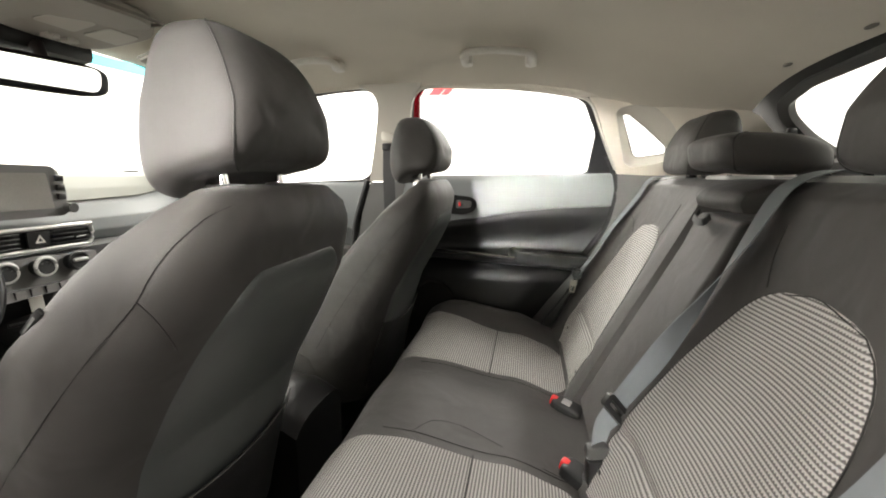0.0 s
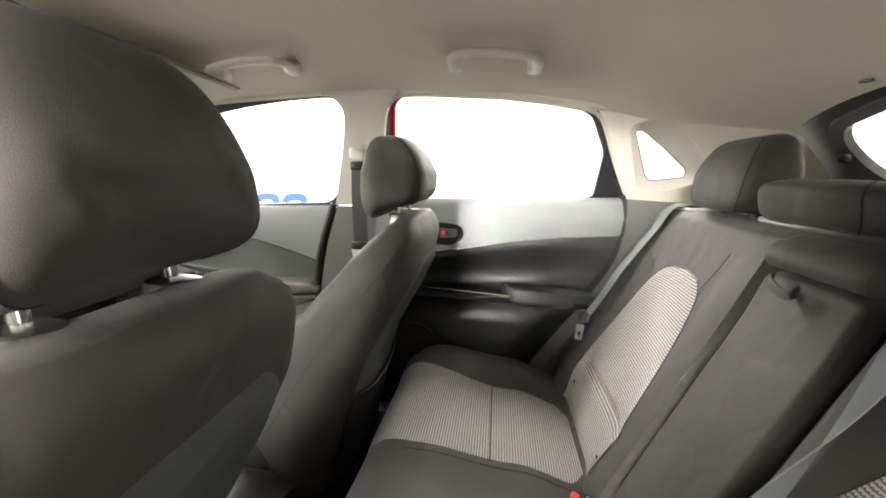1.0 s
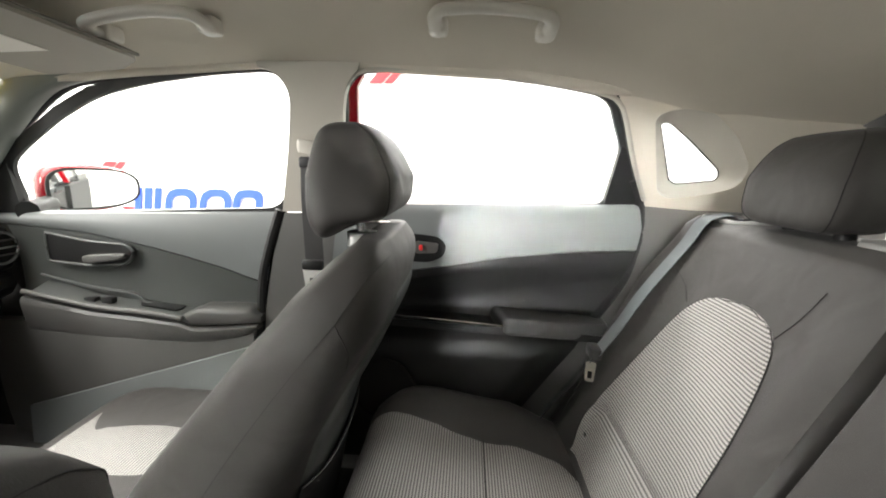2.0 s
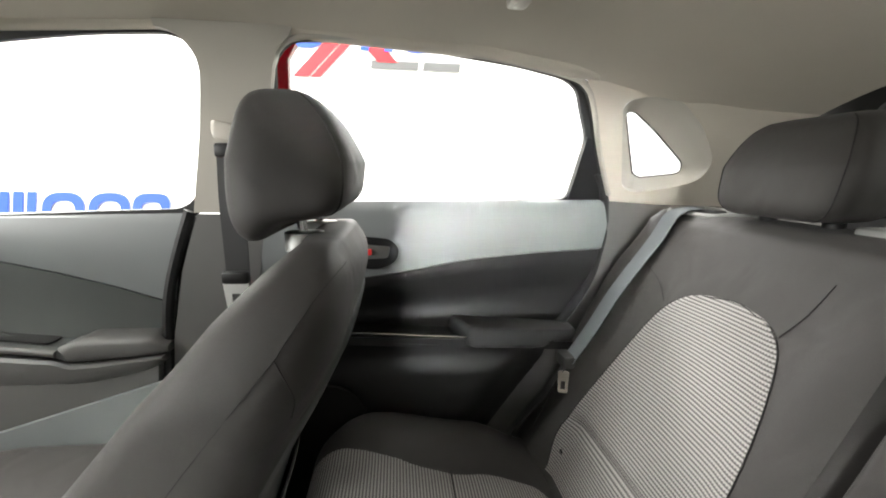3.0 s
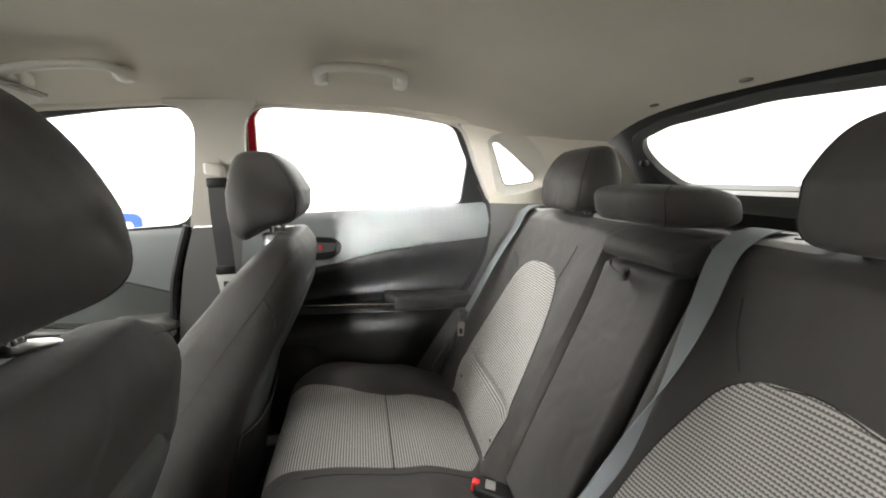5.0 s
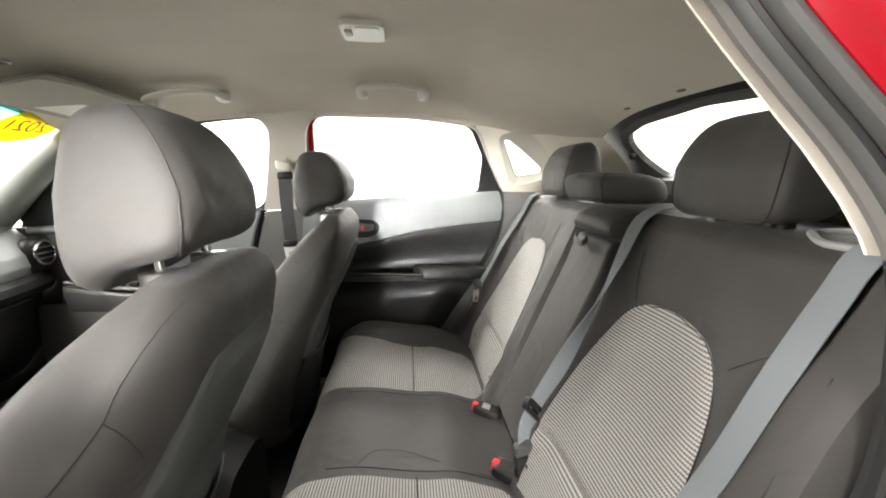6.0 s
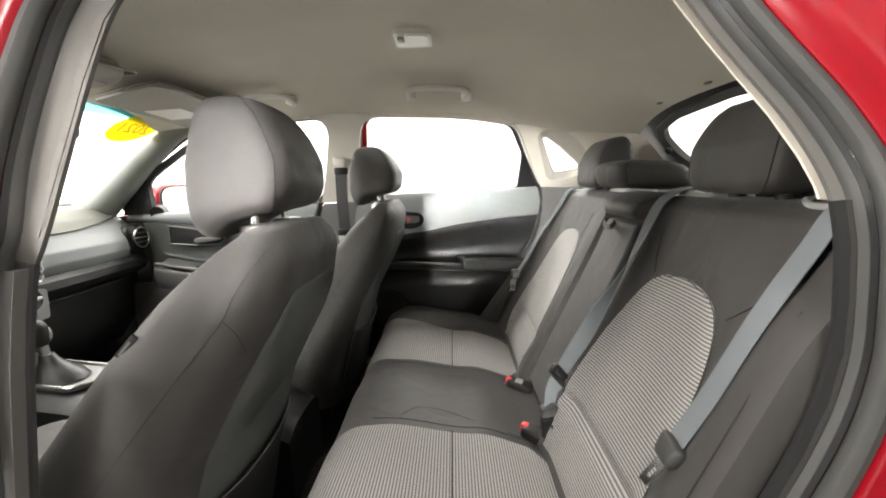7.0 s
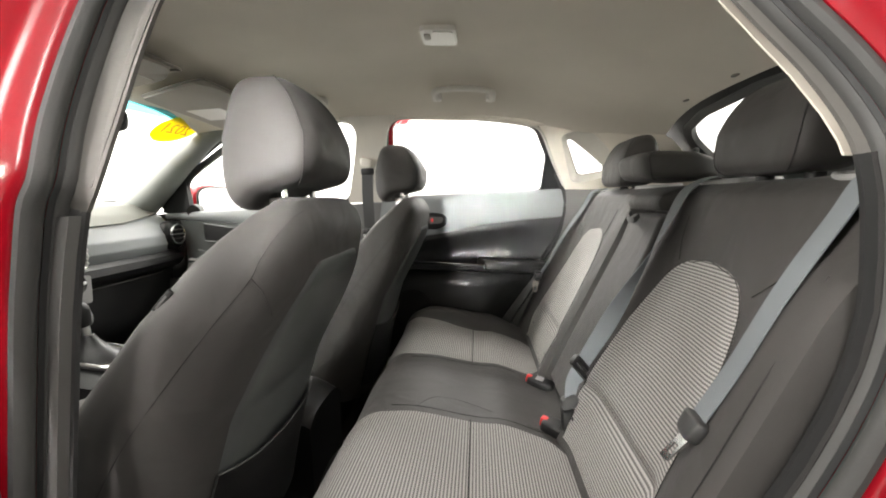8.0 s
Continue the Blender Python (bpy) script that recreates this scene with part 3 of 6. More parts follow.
    if s > 0:
        bb("trim_lip", tube(ring3(grown(0.004)[3:17], s, -0.006, 80), 0.006, 8), TRIM, "pale plastic lip of the opening")
    else:
        # flat strip of the post trim turning round the edge of the open door's frame, dark below the belt line
        lip = ((0.0, -0.034, 0), (0.0, -0.040, 0), (0.004, -0.043, 0.1), (0.009, -0.041, 0.85), (0.011, -0.036, 1), (0.011, -0.028, 1))
        # this lip too has its shade in the colour
        bb("trim_lip", near_band(lip, 6, 24, 140), SHADELIP, "pale plastic lip of the opening")
        bb("post_lip", near_band(lip, 0, 7, 60), GREYRUB, "dark grey plastic lip of the post")
        bb("arch_lip", near_band(lip, 23, 38, 110), DKRUB, "dark rubber lip along the wheel arch")
    if s > 0:
        bb("seal_bead", tube(ring3(grown(0.005)[2:], s, 0.008, 120), 0.006, 8), GREYRUB)
        bb("door_edge_seal", tube(ring3(OPENING[15:25], s, 0.012, 80), 0.013, 10), RUBBER, "black rubber seal along the door edge")
    else:
        bb("seal_bead", near_band(((0.010, -0.036, 1), (0.008, -0.030, 1), (0.009, -0.022, 1), (0.0125, -0.0165, 1), (0.017, -0.016, 1), (0.020, -0.022, 1), (0.020, -0.036, 1)), 0, 38, 220), SEALGREY, "dark grey rubber seal")
        bb("seal_groove", near_band(((0.012, -0.018, 1), (0.0165, -0.012, 1), (0.021, -0.018, 1)), 0, 38, 220), BLACK)
        ring = [(0.021 + 0.0105 * math.cos(k * math.pi / 5), 0.0 + 0.0125 * math.sin(k * math.pi / 5), 1) for k in range(10)]
        bb("outer_seal", near_band(ring, 0, 38, 220), SEALGREY, "grey rubber door seal")
    return post


cabin_side(1)
cabin_side(-1)

# red painted frame round the open rear door
jamb = thing("door_frame", "glossy red painted steel frame round the open rear door", "car body", (0, -0.78, 0.35), kind="structure")


rings = [ring3(grown(d, None, NEAR, 1), -1, o, 220, True) for d, o in ((0.024, -0.02), (0.024, 0.004), (0.027, 0.012), (0.034, 0.017), (0.046, 0.020), (0.058, 0.024), (0.066, 0.032), (0.072, 0.042), (0.080, 0.050), (0.092, 0.055))]
rings += [ring3(grown(d, f, NEAR, 1), -1, o, 220, True) for d, f, o in ((0.13, 0.10, 0.062), (0.18, 0.11, 0.064), (0.24, 0.12, 0.058), (0.30, 0.125, 0.03), (0.30, 0.125, -0.01))]
ob = part("frame_flange", loft(rings, cap=False), PAINT, jamb)
ob.matrix_parent_inverse = Matrix.Translation(-jamb.location)

# ---- doors of the far side ----


def far_door(name, label, pos):
    return thing(name, label, "car door", pos, "doors of the far side")


def child(name, bm, mat, parent, label="", shade=True):
    """A part modelled in world coordinates."""
    ob = part(name, bm, mat, parent, label, shade)
    off = Vector((0, 0, 0)) if parent.parent is not None else Vector(parent.location)
    ob.matrix_parent_inverse = Matrix.Translation(-off)
    return ob


door = far_door("rear_door", "closed rear car door with light grey and charcoal trim", (0, 0.72, 0.4))


def rear_split(x):
    return curve_at([(-0.45, 0.885), (-0.119, 0.935), (0.05, 0.966), (0.2, 0.982), (0.42, 0.995)], x)


def seal_x(z):
    return curve_at([(0.40, -0.05), (0.46, 0.05), (0.547, 0.112), (0.644, 0.18), (0.784, 0.285), (0.90, 0.352), (0.99, 0.378), (1.05, 0.383), (1.12, 0.372)], z)


child("core", plate([(-0.50, 0.26), (-0.06, 0.26), (0.04, 0.45), (0.112, 0.547), (0.18, 0.644), (0.285, 0.784), (0.352, 0.90), (0.38, 0.99), (0.385, 1.086), (-0.46, 1.08)], lambda u, v: (u, 0.752, v), (0, 0.02, 0)), BLACK, door)


def door_upper(u, v):
    x0, zt = -0.44, 1.093
    z0 = rear_split(lerp(x0, 0.37, u))
    z = lerp(z0, zt + 0.014 * u, v)
    x = lerp(x0, seal_x(z), u)
    y = 0.690 - 0.008 * math.sin(math.pi * v) + 0.012 * smooth(0.9, 1.0, v)
    return (x, y, z)


child("upper_panel", sheet(door_upper, 30, 16, (0, 0.02, 0)), GREY, door, "light grey soft door panel")


def door_mid(u, v):
    zt = rear_split(lerp(-0.44, 0.37, u)) - 0.003
    z = lerp(0.775, zt, v)
    x = lerp(-0.44, seal_x(z), u)
    y = 0.694 + 0.040 * math.sin(math.pi * min(1, v * 1.15) ** 0.8) * (1 - 0.65 * u ** 2) + 0.045 * smooth(0.25, 0.0, v) * (1 - 0.5 * u)
    return (x, y, z)


child("middle_panel", sheet(door_mid, 30, 16, (0, 0.02, 0)), DARK, door)


def door_low(u, v):
    z = lerp(0.27, 0.775, v)
    x = lerp(-0.44, seal_x(z), u)
    y = 0.645 + 0.02 * (1 - v) + 0.035 * smooth(0.8, 1.0, u) - 0.012 * math.sin(math.pi * v) + 0.03 * smooth(0.9, 1.0, v)
    return (x, y, z)


child("lower_panel", sheet(door_low, 30, 20, (0, 0.03, 0)), DARK, door)
# ledge with a chrome line, and the padded arm rest
child("ledge", sheet(lambda u, v: (lerp(-0.44, 0.30, u), lerp(0.638, 0.748, v), lerp(0.815, 0.778, u) - 0.012 * math.sin(math.pi * v)), 24, 8, (0, 0, -0.02)), DARK, door)
child("chrome_strip", tube(spline([(-0.40, 0.640, 0.822), (-0.22, 0.637, 0.814), (-0.05, 0.636, 0.803), (0.045, 0.637, 0.796)], 30), 0.0028, 6), CHROME, door, "thin bright strip on the ledge")
pad_line = rounded([(0.048, 0.628), (0.20, 0.630), (0.318, 0.652), (0.322, 0.735), (0.012, 0.745)], 0.014)
child("arm_rest", pad_block(pad_line, 0.765, 0.811, 0.012, (-0.06, 0.0)), GRIP, door, "padded charcoal arm rest")
child("ledge_strip", tube(spline([(-0.40, 0.644, 0.800), (-0.22, 0.641, 0.792), (-0.05, 0.640, 0.781), (0.06, 0.641, 0.773)], 30), 0.0022, 6), MID, door)
speaker = Vector((-0.265, 0.0, 0.605))
child("speaker_grille", sheet(lambda u, v: (speaker.x + 0.082 * v * math.cos(2 * math.pi * u), 0.6345 - 0.006 * (1 - v * v), speaker.z + 0.082 * v * math.sin(2 * math.pi * u)), 32, 6, (0, 0.01, 0)), CARPET, door, "black round speaker grille")
child("speaker_ring", tube([(speaker.x + 0.084 * math.cos(a), 0.634, speaker.z + 0.084 * math.sin(a)) for a in np.linspace(0, 2 * math.pi, 40, endpoint=False)], 0.004, 8, closed=True), CARPET, door)
hb = child("handle_bezel", plate(rounded([(-0.24, 1.028), (-0.125, 1.016), (-0.105, 0.995), (-0.112, 0.965), (-0.15, 0.948), (-0.24, 0.952)], 0.016), lambda u, v: (u, 0.676, v), (0, 0.02, 0)), BLACK, door, "black inner handle recess")
child("lever", plate(rounded([(-0.185, 1.005), (-0.125, 1.0), (-0.13, 0.975), (-0.185, 0.972)], 0.008), lambda u, v: (u, 0.669, v), (0, 0.008, 0)), MID, door, "dark pull lever")
child("lock_tab", box(-0.175, -0.166, 0.662, 0.669, 0.982, 0.996, 0.002), REDBTN, door, "small red lock mark")
child("window_frame", plate(grown(0.02)[3:17] + [(0.40, 1.108), (-0.41, 1.088)], put_side(1, 0.012), (0, 0.012, 0), [REARWIN[::-1]]), GREYRUB, door)
pane = child("pane", plate(REARWIN, put_side(1, 0.02), (0, 0.004, 0)), GLASS, door, "clear side window glass")
pane.visible_shadow = False
child("black_corner", plate([(0.303, 1.246), (0.291, 1.106), (0.384, 1.108), (0.372, 1.13), (0.345, 1.178), (0.315, 1.24)], put_side(1, 0.006), (0, 0.01, 0)), BLACK, door, "black triangular corner piece")
child("outer_frame", plate([(-0.365, 1.40), (-0.375, 1.27), (-0.39, 1.09), (-0.352, 1.09), (-0.330, 1.27), (-0.318, 1.375), (-0.30, 1.40)], put_side(1, 0.045), (0, 0.02, 0)), PAINT, door, "red painted outer window frame")
child("belt_strip", box(-0.40, 0.295, 0.708, 0.728, 1.078, 1.092, 0.003), RUBBER, door)

fdoor = far_door("front_door", "closed front car door with grey trim and arm rest", (-0.9, 0.72, 0.4))


def front_split(x):
    return curve_at([(-1.35, 1.022), (-1.1, 1.0), (-0.928, 0.965), (-0.825, 0.940), (-0.718, 0.910), (-0.607, 0.873), (-0.54, 0.853)], x)


def fd_rear(z):
    return curve_at([(0.40, -0.66), (0.6, -0.64), (0.8, -0.622), (0.95, -0.59), (1.09, -0.545)], z)


child("core", plate([(-1.45, 0.26), (-0.52, 0.26), (-0.50, 0.6), (-0.485, 1.06), (-1.45, 1.036)], lambda u, v: (u, 0.735, v), (0, 0.02, 0)), BLACK, fdoor)


def fd_upper(u, v):
    xr = -0.6
    zt = lerp(1.048, 1.078, u)
    z = lerp(front_split(lerp(-1.38, xr, u)), zt, v)
    x = lerp(-1.40, fd_rear(z), u)
    return (x, 0.69 + 0.01 * (2 * v - 1) ** 2 + 0.015 * smooth(0.9, 1, v), z)


child("upper_panel", sheet(fd_upper, 30, 12, (0, 0.02, 0)), GREY, fdoor, "light grey soft door panel")


def fd_mid(u, v):
    z = lerp(0.745, front_split(lerp(-1.38, -0.6, u)) - 0.003, v)
    x = lerp(-1.40, fd_rear(z), u)
    return (x, 0.70 + 0.012 * math.sin(math.pi * v), z)


child("middle_panel", sheet(fd_mid, 30, 12, (0, 0.02, 0)), FRONTMID, fdoor)


def fd_low(u, v):
    z = lerp(0.26, 0.75, v)
    x = lerp(-1.40, fd_rear(z), u)
    return (x, 0.66 + 0.03 * (1 - v) - 0.015 * math.sin(math.pi * v), z)


child("lower_panel", sheet(fd_low, 24, 12, (0, 0.03, 0)), MID, fdoor)


def farm(u, a):
    x = lerp(-0.606, -0.826, u)
    c, s = math.cos(a), math.sin(a)
    k = 0.5
    w = 0.046 * (1 - 0.30 * (2 * u - 1) ** 6)
    low = lerp(0.768, 0.750, u) + 0.012 * smooth(0.9, 1.0, u)
    high = 0.808 - 0.020 * smooth(0.22, 0.0, u) ** 2 - 0.014 * smooth(0.8, 1.0, u)
    return (x + 0.018 * u * max(0, s), 0.692 + math.copysign(abs(c) ** k, c) * w, (low + high) / 2 + math.copysign(abs(s) ** k, s) * (high - low) / 2)


child("arm_rest", loft([[farm(i / 24, 2 * math.pi * k / 28) for k in range(28)] for i in range(25)]), MID, fdoor, "padded grey arm rest")


def arm_top(x):
    return curve_at([(-1.28, 0.822), (-1.08, 0.786), (-0.92, 0.772), (-0.832, 0.762), (-0.815, 0.757), (-0.797, 0.748), (-0.76, 0.750), (-0.612, 0.765)], x)


def arm_low(x):
    return curve_at([(-1.28, 0.70), (-0.94, 0.688), (-0.832, 0.690), (-0.754, 0.697), (-0.69, 0.712), (-0.637, 0.730), (-0.612, 0.752)], x)


def arm_face(u, v):
    x = lerp(-1.28, -0.613, u)
    return (x, 0.645 + 0.022 * (1 - v) ** 2 + 0.006 * smooth(0.93, 1.0, v), lerp(arm_low(x), arm_top(x), v))


child("arm_body", sheet(arm_face, 60, 12, (0, 0.035, 0)), MID, fdoor, "grey moulded arm rest carrier")
child("ledge_rim", tube(spline([(x, 0.649, arm_top(x) + 0.019) for x in (-1.27, -1.08, -0.95, -0.88, -0.82)], 30), 0.0075, 10), MID, fdoor, "rounded grey edge of the switch ledge")
child("switch_ledge", sheet(lambda u, v: (lerp(-1.25, -0.80, u), lerp(0.650, 0.71, v), arm_top(lerp(-1.25, -0.80, u)) + lerp(0.022, 0.028, v) + 0.012 * smooth(0.45, 0.1, u) * v), 24, 8, (0, 0, -0.012)), FRONTMID, fdoor)
# the hollow is a flat black plate, its shade given by colour alone
cup = rounded([(-0.955, 0.672), (-0.845, 0.668), (-0.845, 0.712), (-0.975, 0.712)], 0.012)
child("grip_cup", plate(cup, lambda u, v: (u, v, arm_top(u) + 0.0305), (0, 0, -0.004)), BLACK, fdoor, "flat black plate for the shaded grip hollow")
child("back_rim", tube(spline([(-1.26, 0.698, 0.874), (-1.13, 0.697, 0.846), (-1.05, 0.695, 0.836), (-0.985, 0.693, 0.829), (-0.955, 0.692, 0.806), (-0.93, 0.694, 0.798)], 30), 0.005, 8), FRONTMID, fdoor, "raised rear edge of the ledge")
for sx in (-1.095, -1.045):
    child("window_switch", box(sx - 0.016, sx + 0.016, 0.664, 0.684, 0.806, 0.822, 0.003), BLACK, fdoor)
child("pocket", sheet(lambda u, v: (lerp(-1.30, -0.60, u), 0.618 + 0.02 * v, lerp(0.27, lerp(0.497, 0.716, u), v)), 20, 8, (0, 0.012, 0)), GREY, fdoor, "light grey door pocket front")
child("handle_recess", plate(rounded([(-1.22, 0.998), (-1.094, 0.976), (-0.990, 0.970), (-0.968, 0.955), (-0.975, 0.932), (-1.0, 0.912), (-1.106, 0.908), (-1.22, 0.918)], 0.010), lambda u, v: (u, 0.691, v), (0, 0.02, 0)), DARK, fdoor, "dark handle recess")
child("recess_rim", tube(spline([(u, 0.690, v) for u, v in rounded([(-1.22, 0.998), (-1.094, 0.976), (-0.990, 0.970), (-0.968, 0.955), (-0.975, 0.932), (-1.0, 0.912), (-1.106, 0.908), (-1.22, 0.918)], 0.010)], 60, True), 0.004, 6, closed=True), FRONTMID, fdoor)
child("lever", cushion_block(0.062, 0.009, 0.011, 0.5, 24, lambda q: Vector((-1.045 + q.x, 0.678 + q.y, 0.934 + q.z * (1 - 3 * q.x) + 0.10 * q.x))), MID, fdoor, "dull grey pull handle")
child("window_frame", plate([(-0.452, 1.41), (-0.455, 1.345), (-0.468, 1.30), (-0.486, 1.231), (-0.535, 1.075), (-0.545, 1.062), (-1.40, 1.04), (-1.43, 1.08), (-1.27, 1.21), (-1.19, 1.255), (-1.06, 1.322), (-0.95, 1.366), (-0.80, 1.392), (-0.64, 1.408)], put_side(1, 0.006), (0, 0.012, 0), [FRONTWIN[::-1]]), RUBBER, fdoor)
pane = child("pane", plate(FRONTWIN, put_side(1, 0.02), (0, 0.004, 0)), GLASS, fdoor, "clear side window glass")
pane.visible_shadow = False
child("edge_gap", tube(spline([(-0.548, 0.69, 1.075), (-0.585, 0.69, 0.97), (-0.61, 0.69, 0.87), (-0.625, 0.69, 0.7), (-0.65, 0.69, 0.42)], 30), 0.012, 8), RUBBER, fdoor)
child("mirror_corner", plate([(-1.42, 1.048), (-1.285, 1.050), (-1.268, 1.185), (-1.40, 1.10)], put_side(1, 0.0), (0, 0.02, 0)), BLACK, fdoor, "black triangular mirror base")

# near front door, seen only as a dark inner face
nd = thing("front_door", "closed front car door beside the driver", "car door", (-0.95, -0.72, 0.4))
child("inner_panel", sheet(lambda u, v: (lerp(-1.40, fd_rear(lerp(0.38, 1.07, v)), u), -0.70 - 0.01 * math.sin(math.pi * v), lerp(0.38, 1.07, v)), 12, 12, (0, -0.03, 0)), GREY, nd)
child("window_frame", plate([(-0.452, 1.41), (-0.486, 1.231), (-0.535, 1.075), (-0.545, 1.062), (-1.40, 1.04), (-1.43, 1.08), (-1.27, 1.21), (-1.19, 1.255), (-1.06, 1.322), (-0.95, 1.366), (-0.80, 1.392), (-0.64, 1.408)], put_side(-1, 0.006), (0, -0.012, 0), [FRONTWIN[::-1]]), RUBBER, nd)
pane = child("pane", plate(FRONTWIN, put_side(-1, 0.02), (0, -0.004, 0)), GLASS, nd)
pane.visible_shadow = False
child("outer_skin", sheet(lambda u, v: (lerp(-1.5, -0.50, u), -0.79 + 0.05 * v * v, lerp(0.33, 1.06, v)), 8, 8, (0, 0.01, 0)), PAINT, nd, "red painted door skin")

# the open rear door swings out from the center post
od = thing("rear_door", "open rear car door swung out beside the opening", "car door", (-0.47, -0.80, 0.36))
od.rotation_euler = (0, 0, radians(-72))


def leaf(d):
    """Panels of the open door, in its own frame: x along the door, z up."""
    return lambda u, v: (u, d - 0.4 * max(0, v - 0.74) * 0.5, v)


SKIN = [(0.0, 0.0), (0.48, 0.0), (0.60, 0.18), (0.76, 0.42), (0.83, 0.60), (0.845, 0.72), (0.03, 0.70)]
FRAME = [(0.03, 0.70), (0.845, 0.72), (0.80, 0.83), (0.735, 0.96), (0.68, 1.00), (0.50, 1.025), (0.30, 1.04), (0.17, 1.03), (0.12, 0.98), (0.08, 0.84)]
HOLE = [(0.085, 0.735), (0.765, 0.752), (0.73, 0.87), (0.69, 0.945), (0.64, 0.975), (0.48, 0.992), (0.30, 1.004), (0.19, 0.998), (0.155, 0.965), (0.12, 0.84)]
part("outer_skin", plate(SKIN, leaf(0.0), (0, -0.012, 0)), PAINT, od, "red painted door skin")
part("inner_panel", plate(SKIN, leaf(0.075), (0, -0.06, 0)), DARK, od, "charcoal inner door panel")
part("upper_panel", plate([(0.03, 0.58), (0.815, 0.62), (0.835, 0.72), (0.03, 0.70)], leaf(0.08), (0, -0.005, 0)), GREY, od, "light grey soft door panel")
part("arm_rest", box(0.25, 0.60, 0.075, 0.13, 0.38, 0.44, 0.02), MID, od)
part("window_frame", plate(FRAME, leaf(0.03), (0, -0.03, 0), [HOLE[::-1]]), RUBBER, od)
g = part("pane", plate(HOLE, leaf(0.012), (0, -0.004, 0)), GLASS, od, "clear side window glass")
g.visible_shadow = False

# door mirror of the far side
mir = thing("door_mirror", "red and black door mirror outside the front window", "door mirror", (-1.22, 0.86, 1.06))
mdir = Vector((0.43, 0.9, 0)).normalized()
mout = Vector((0.9, -0.43, 0)).normalized()
mcen = Vector((-1.285, 0.935, 1.105))
child("housing", cushion_block(0.055, 0.135, 0.078, 0.65, 28, lambda q: mcen - mout * 0.045 + mout * q.x * (1 - 0.25 * q.y / 0.135) + mdir * q.y + Vector((0, 0, q.z * (1 - 0.12 * q.y / 0.135)))), PAINT, mir, "red painted mirror shell")
mo = [(0.128 * math.copysign(abs(math.cos(a)) ** 0.6, math.cos(a)), 0.066 * math.copysign(abs(math.sin(a)) ** 0.7, math.sin(a)) * (1 - 0.15 * math.cos(a))) for a in np.linspace(0, 2 * math.pi, 40, endpoint=False)]
child("bezel", plate(mo, lambda u, v: mcen + mdir * u + Vector((0, 0, v)) + mout * 0.008, tuple(mout * 0.006)), BLACK, mir, "black mirror rim")
child("mirror_glass", plate([(u * 0.93, v * 0.9) for u, v in mo], lambda u, v: mcen + mdir * u + Vector((0, 0, v)) + mout * 0.0145, tuple(mout * 0.001)), MIRROR, mir, "mirror glass facing back", False)
child("foot", tube([(-1.27, 0.70, 1.055), (-1.34, 0.83, 1.06)], 0.028, 10), BLACK, mir)

# ---- windscreen, posts beside it, tailgate ----


def screen_point(y, k):
    """k 0 at the roof, 1 at the dash."""
    return (lerp(-1.045, -1.70, k) - 0.10 * (1 - (y / 0.65) ** 2) * (0.6 + 0.4 * k), y, lerp(1.425, 1.06, k))


ws = thing("windscreen", "clear windscreen with a blue shade band and a year sticker", "windscreen", (-1.3, 0, 1.0), kind="structure")
g = child("pane", sheet(lambda u, v: screen_point(lerp(-0.58 - 0.08 * v, 0.58 + 0.08 * v, u), v), 24, 12, (0, 0, 0.005)), GLASS, ws)
g.visible_shadow = False
g = child("shade_band", sheet(lambda u, v: (lambda p: (p[0] + 0.004, p[1], p[2] - 0.004))(screen_point(lerp(-0.57, 0.57, u), 0.055 * v)), 24, 4, (0, 0, 0.001)), SHADEBAND, ws, "blue tinted shade band")
g.visible_shadow = False


def stick(cy, ck, du, dv):
    p = screen_point(cy + du, ck + dv)
    return (p[0] + 0.006, p[1], p[2] - 0.006)


SY, SK = 0.475, 0.116
child("year_sticker", plate([(0.087 * math.cos(a * math.pi / 20), 0.116 * math.sin(a * math.pi / 20)) for a in range(40)], lambda u, v: stick(SY, SK, u, v), (0, 0, -0.0012)), YELLOW, ws, "yellow oval year sticker", False)

for s in (1, -1):
    ap = thing("front_pillar", "pale plastic trim of the slanting windscreen post", "pillar trim", (-1.2, s * 0.6, 1.0), group="windscreen posts", kind="structure")
    pts = spline([(-0.90, s * 0.590, 1.410), (-1.05, s * 0.600, 1.390), (-1.2, s * 0.626, 1.309), (-1.38, s * 0.652, 1.178), (-1.56, s * 0.672, 1.042)], 30)
    child("post_trim", tube(pts, [0.032 + 0.052 * i / 29 for i in range(30)], 16, 0.9), POSTTRIM, ap)
    child("post_seal", tube([q + Vector((0.035, s * 0.02, -0.02)) for q in pts], 0.011, 8), RUBBER, ap)

TG_P, TG_D = Vector((0.675, 0, 1.345)), Vector((0.2, 0, -0.24)).normalized()


def gate_point(y, d):
    q = TG_P + TG_D * d
    return (q.x, y, q.z)


gate = thing("tailgate", "closed tailgate with black frame and rear window", "tailgate", (0.85, 0, 0.6), kind="structure")
GO = rounded([(-0.66, 0.02), (-0.40, -0.03), (0, -0.04), (0.40, -0.03), (0.66, 0.02), (0.62, 0.20), (0.55, 0.50), (-0.55, 0.50), (-0.62, 0.20)], 0.05)
GI = rounded([(-0.430, 0.130), (-0.400, 0.092), (-0.27, 0.062), (0, 0.046), (0.27, 0.062), (0.400, 0.092), (0.430, 0.130), (0.422, 0.195), (0.368, 0.268), (-0.368, 0.268), (-0.422, 0.195)], 0.03)
GT = rounded([(-0.468, 0.125), (-0.43, 0.072), (-0.28, 0.036), (0, 0.020), (0.28, 0.036), (0.43, 0.072), (0.468, 0.125), (0.458, 0.20), (0.41, 0.295), (-0.41, 0.295), (-0.458, 0.20)], 0.03)


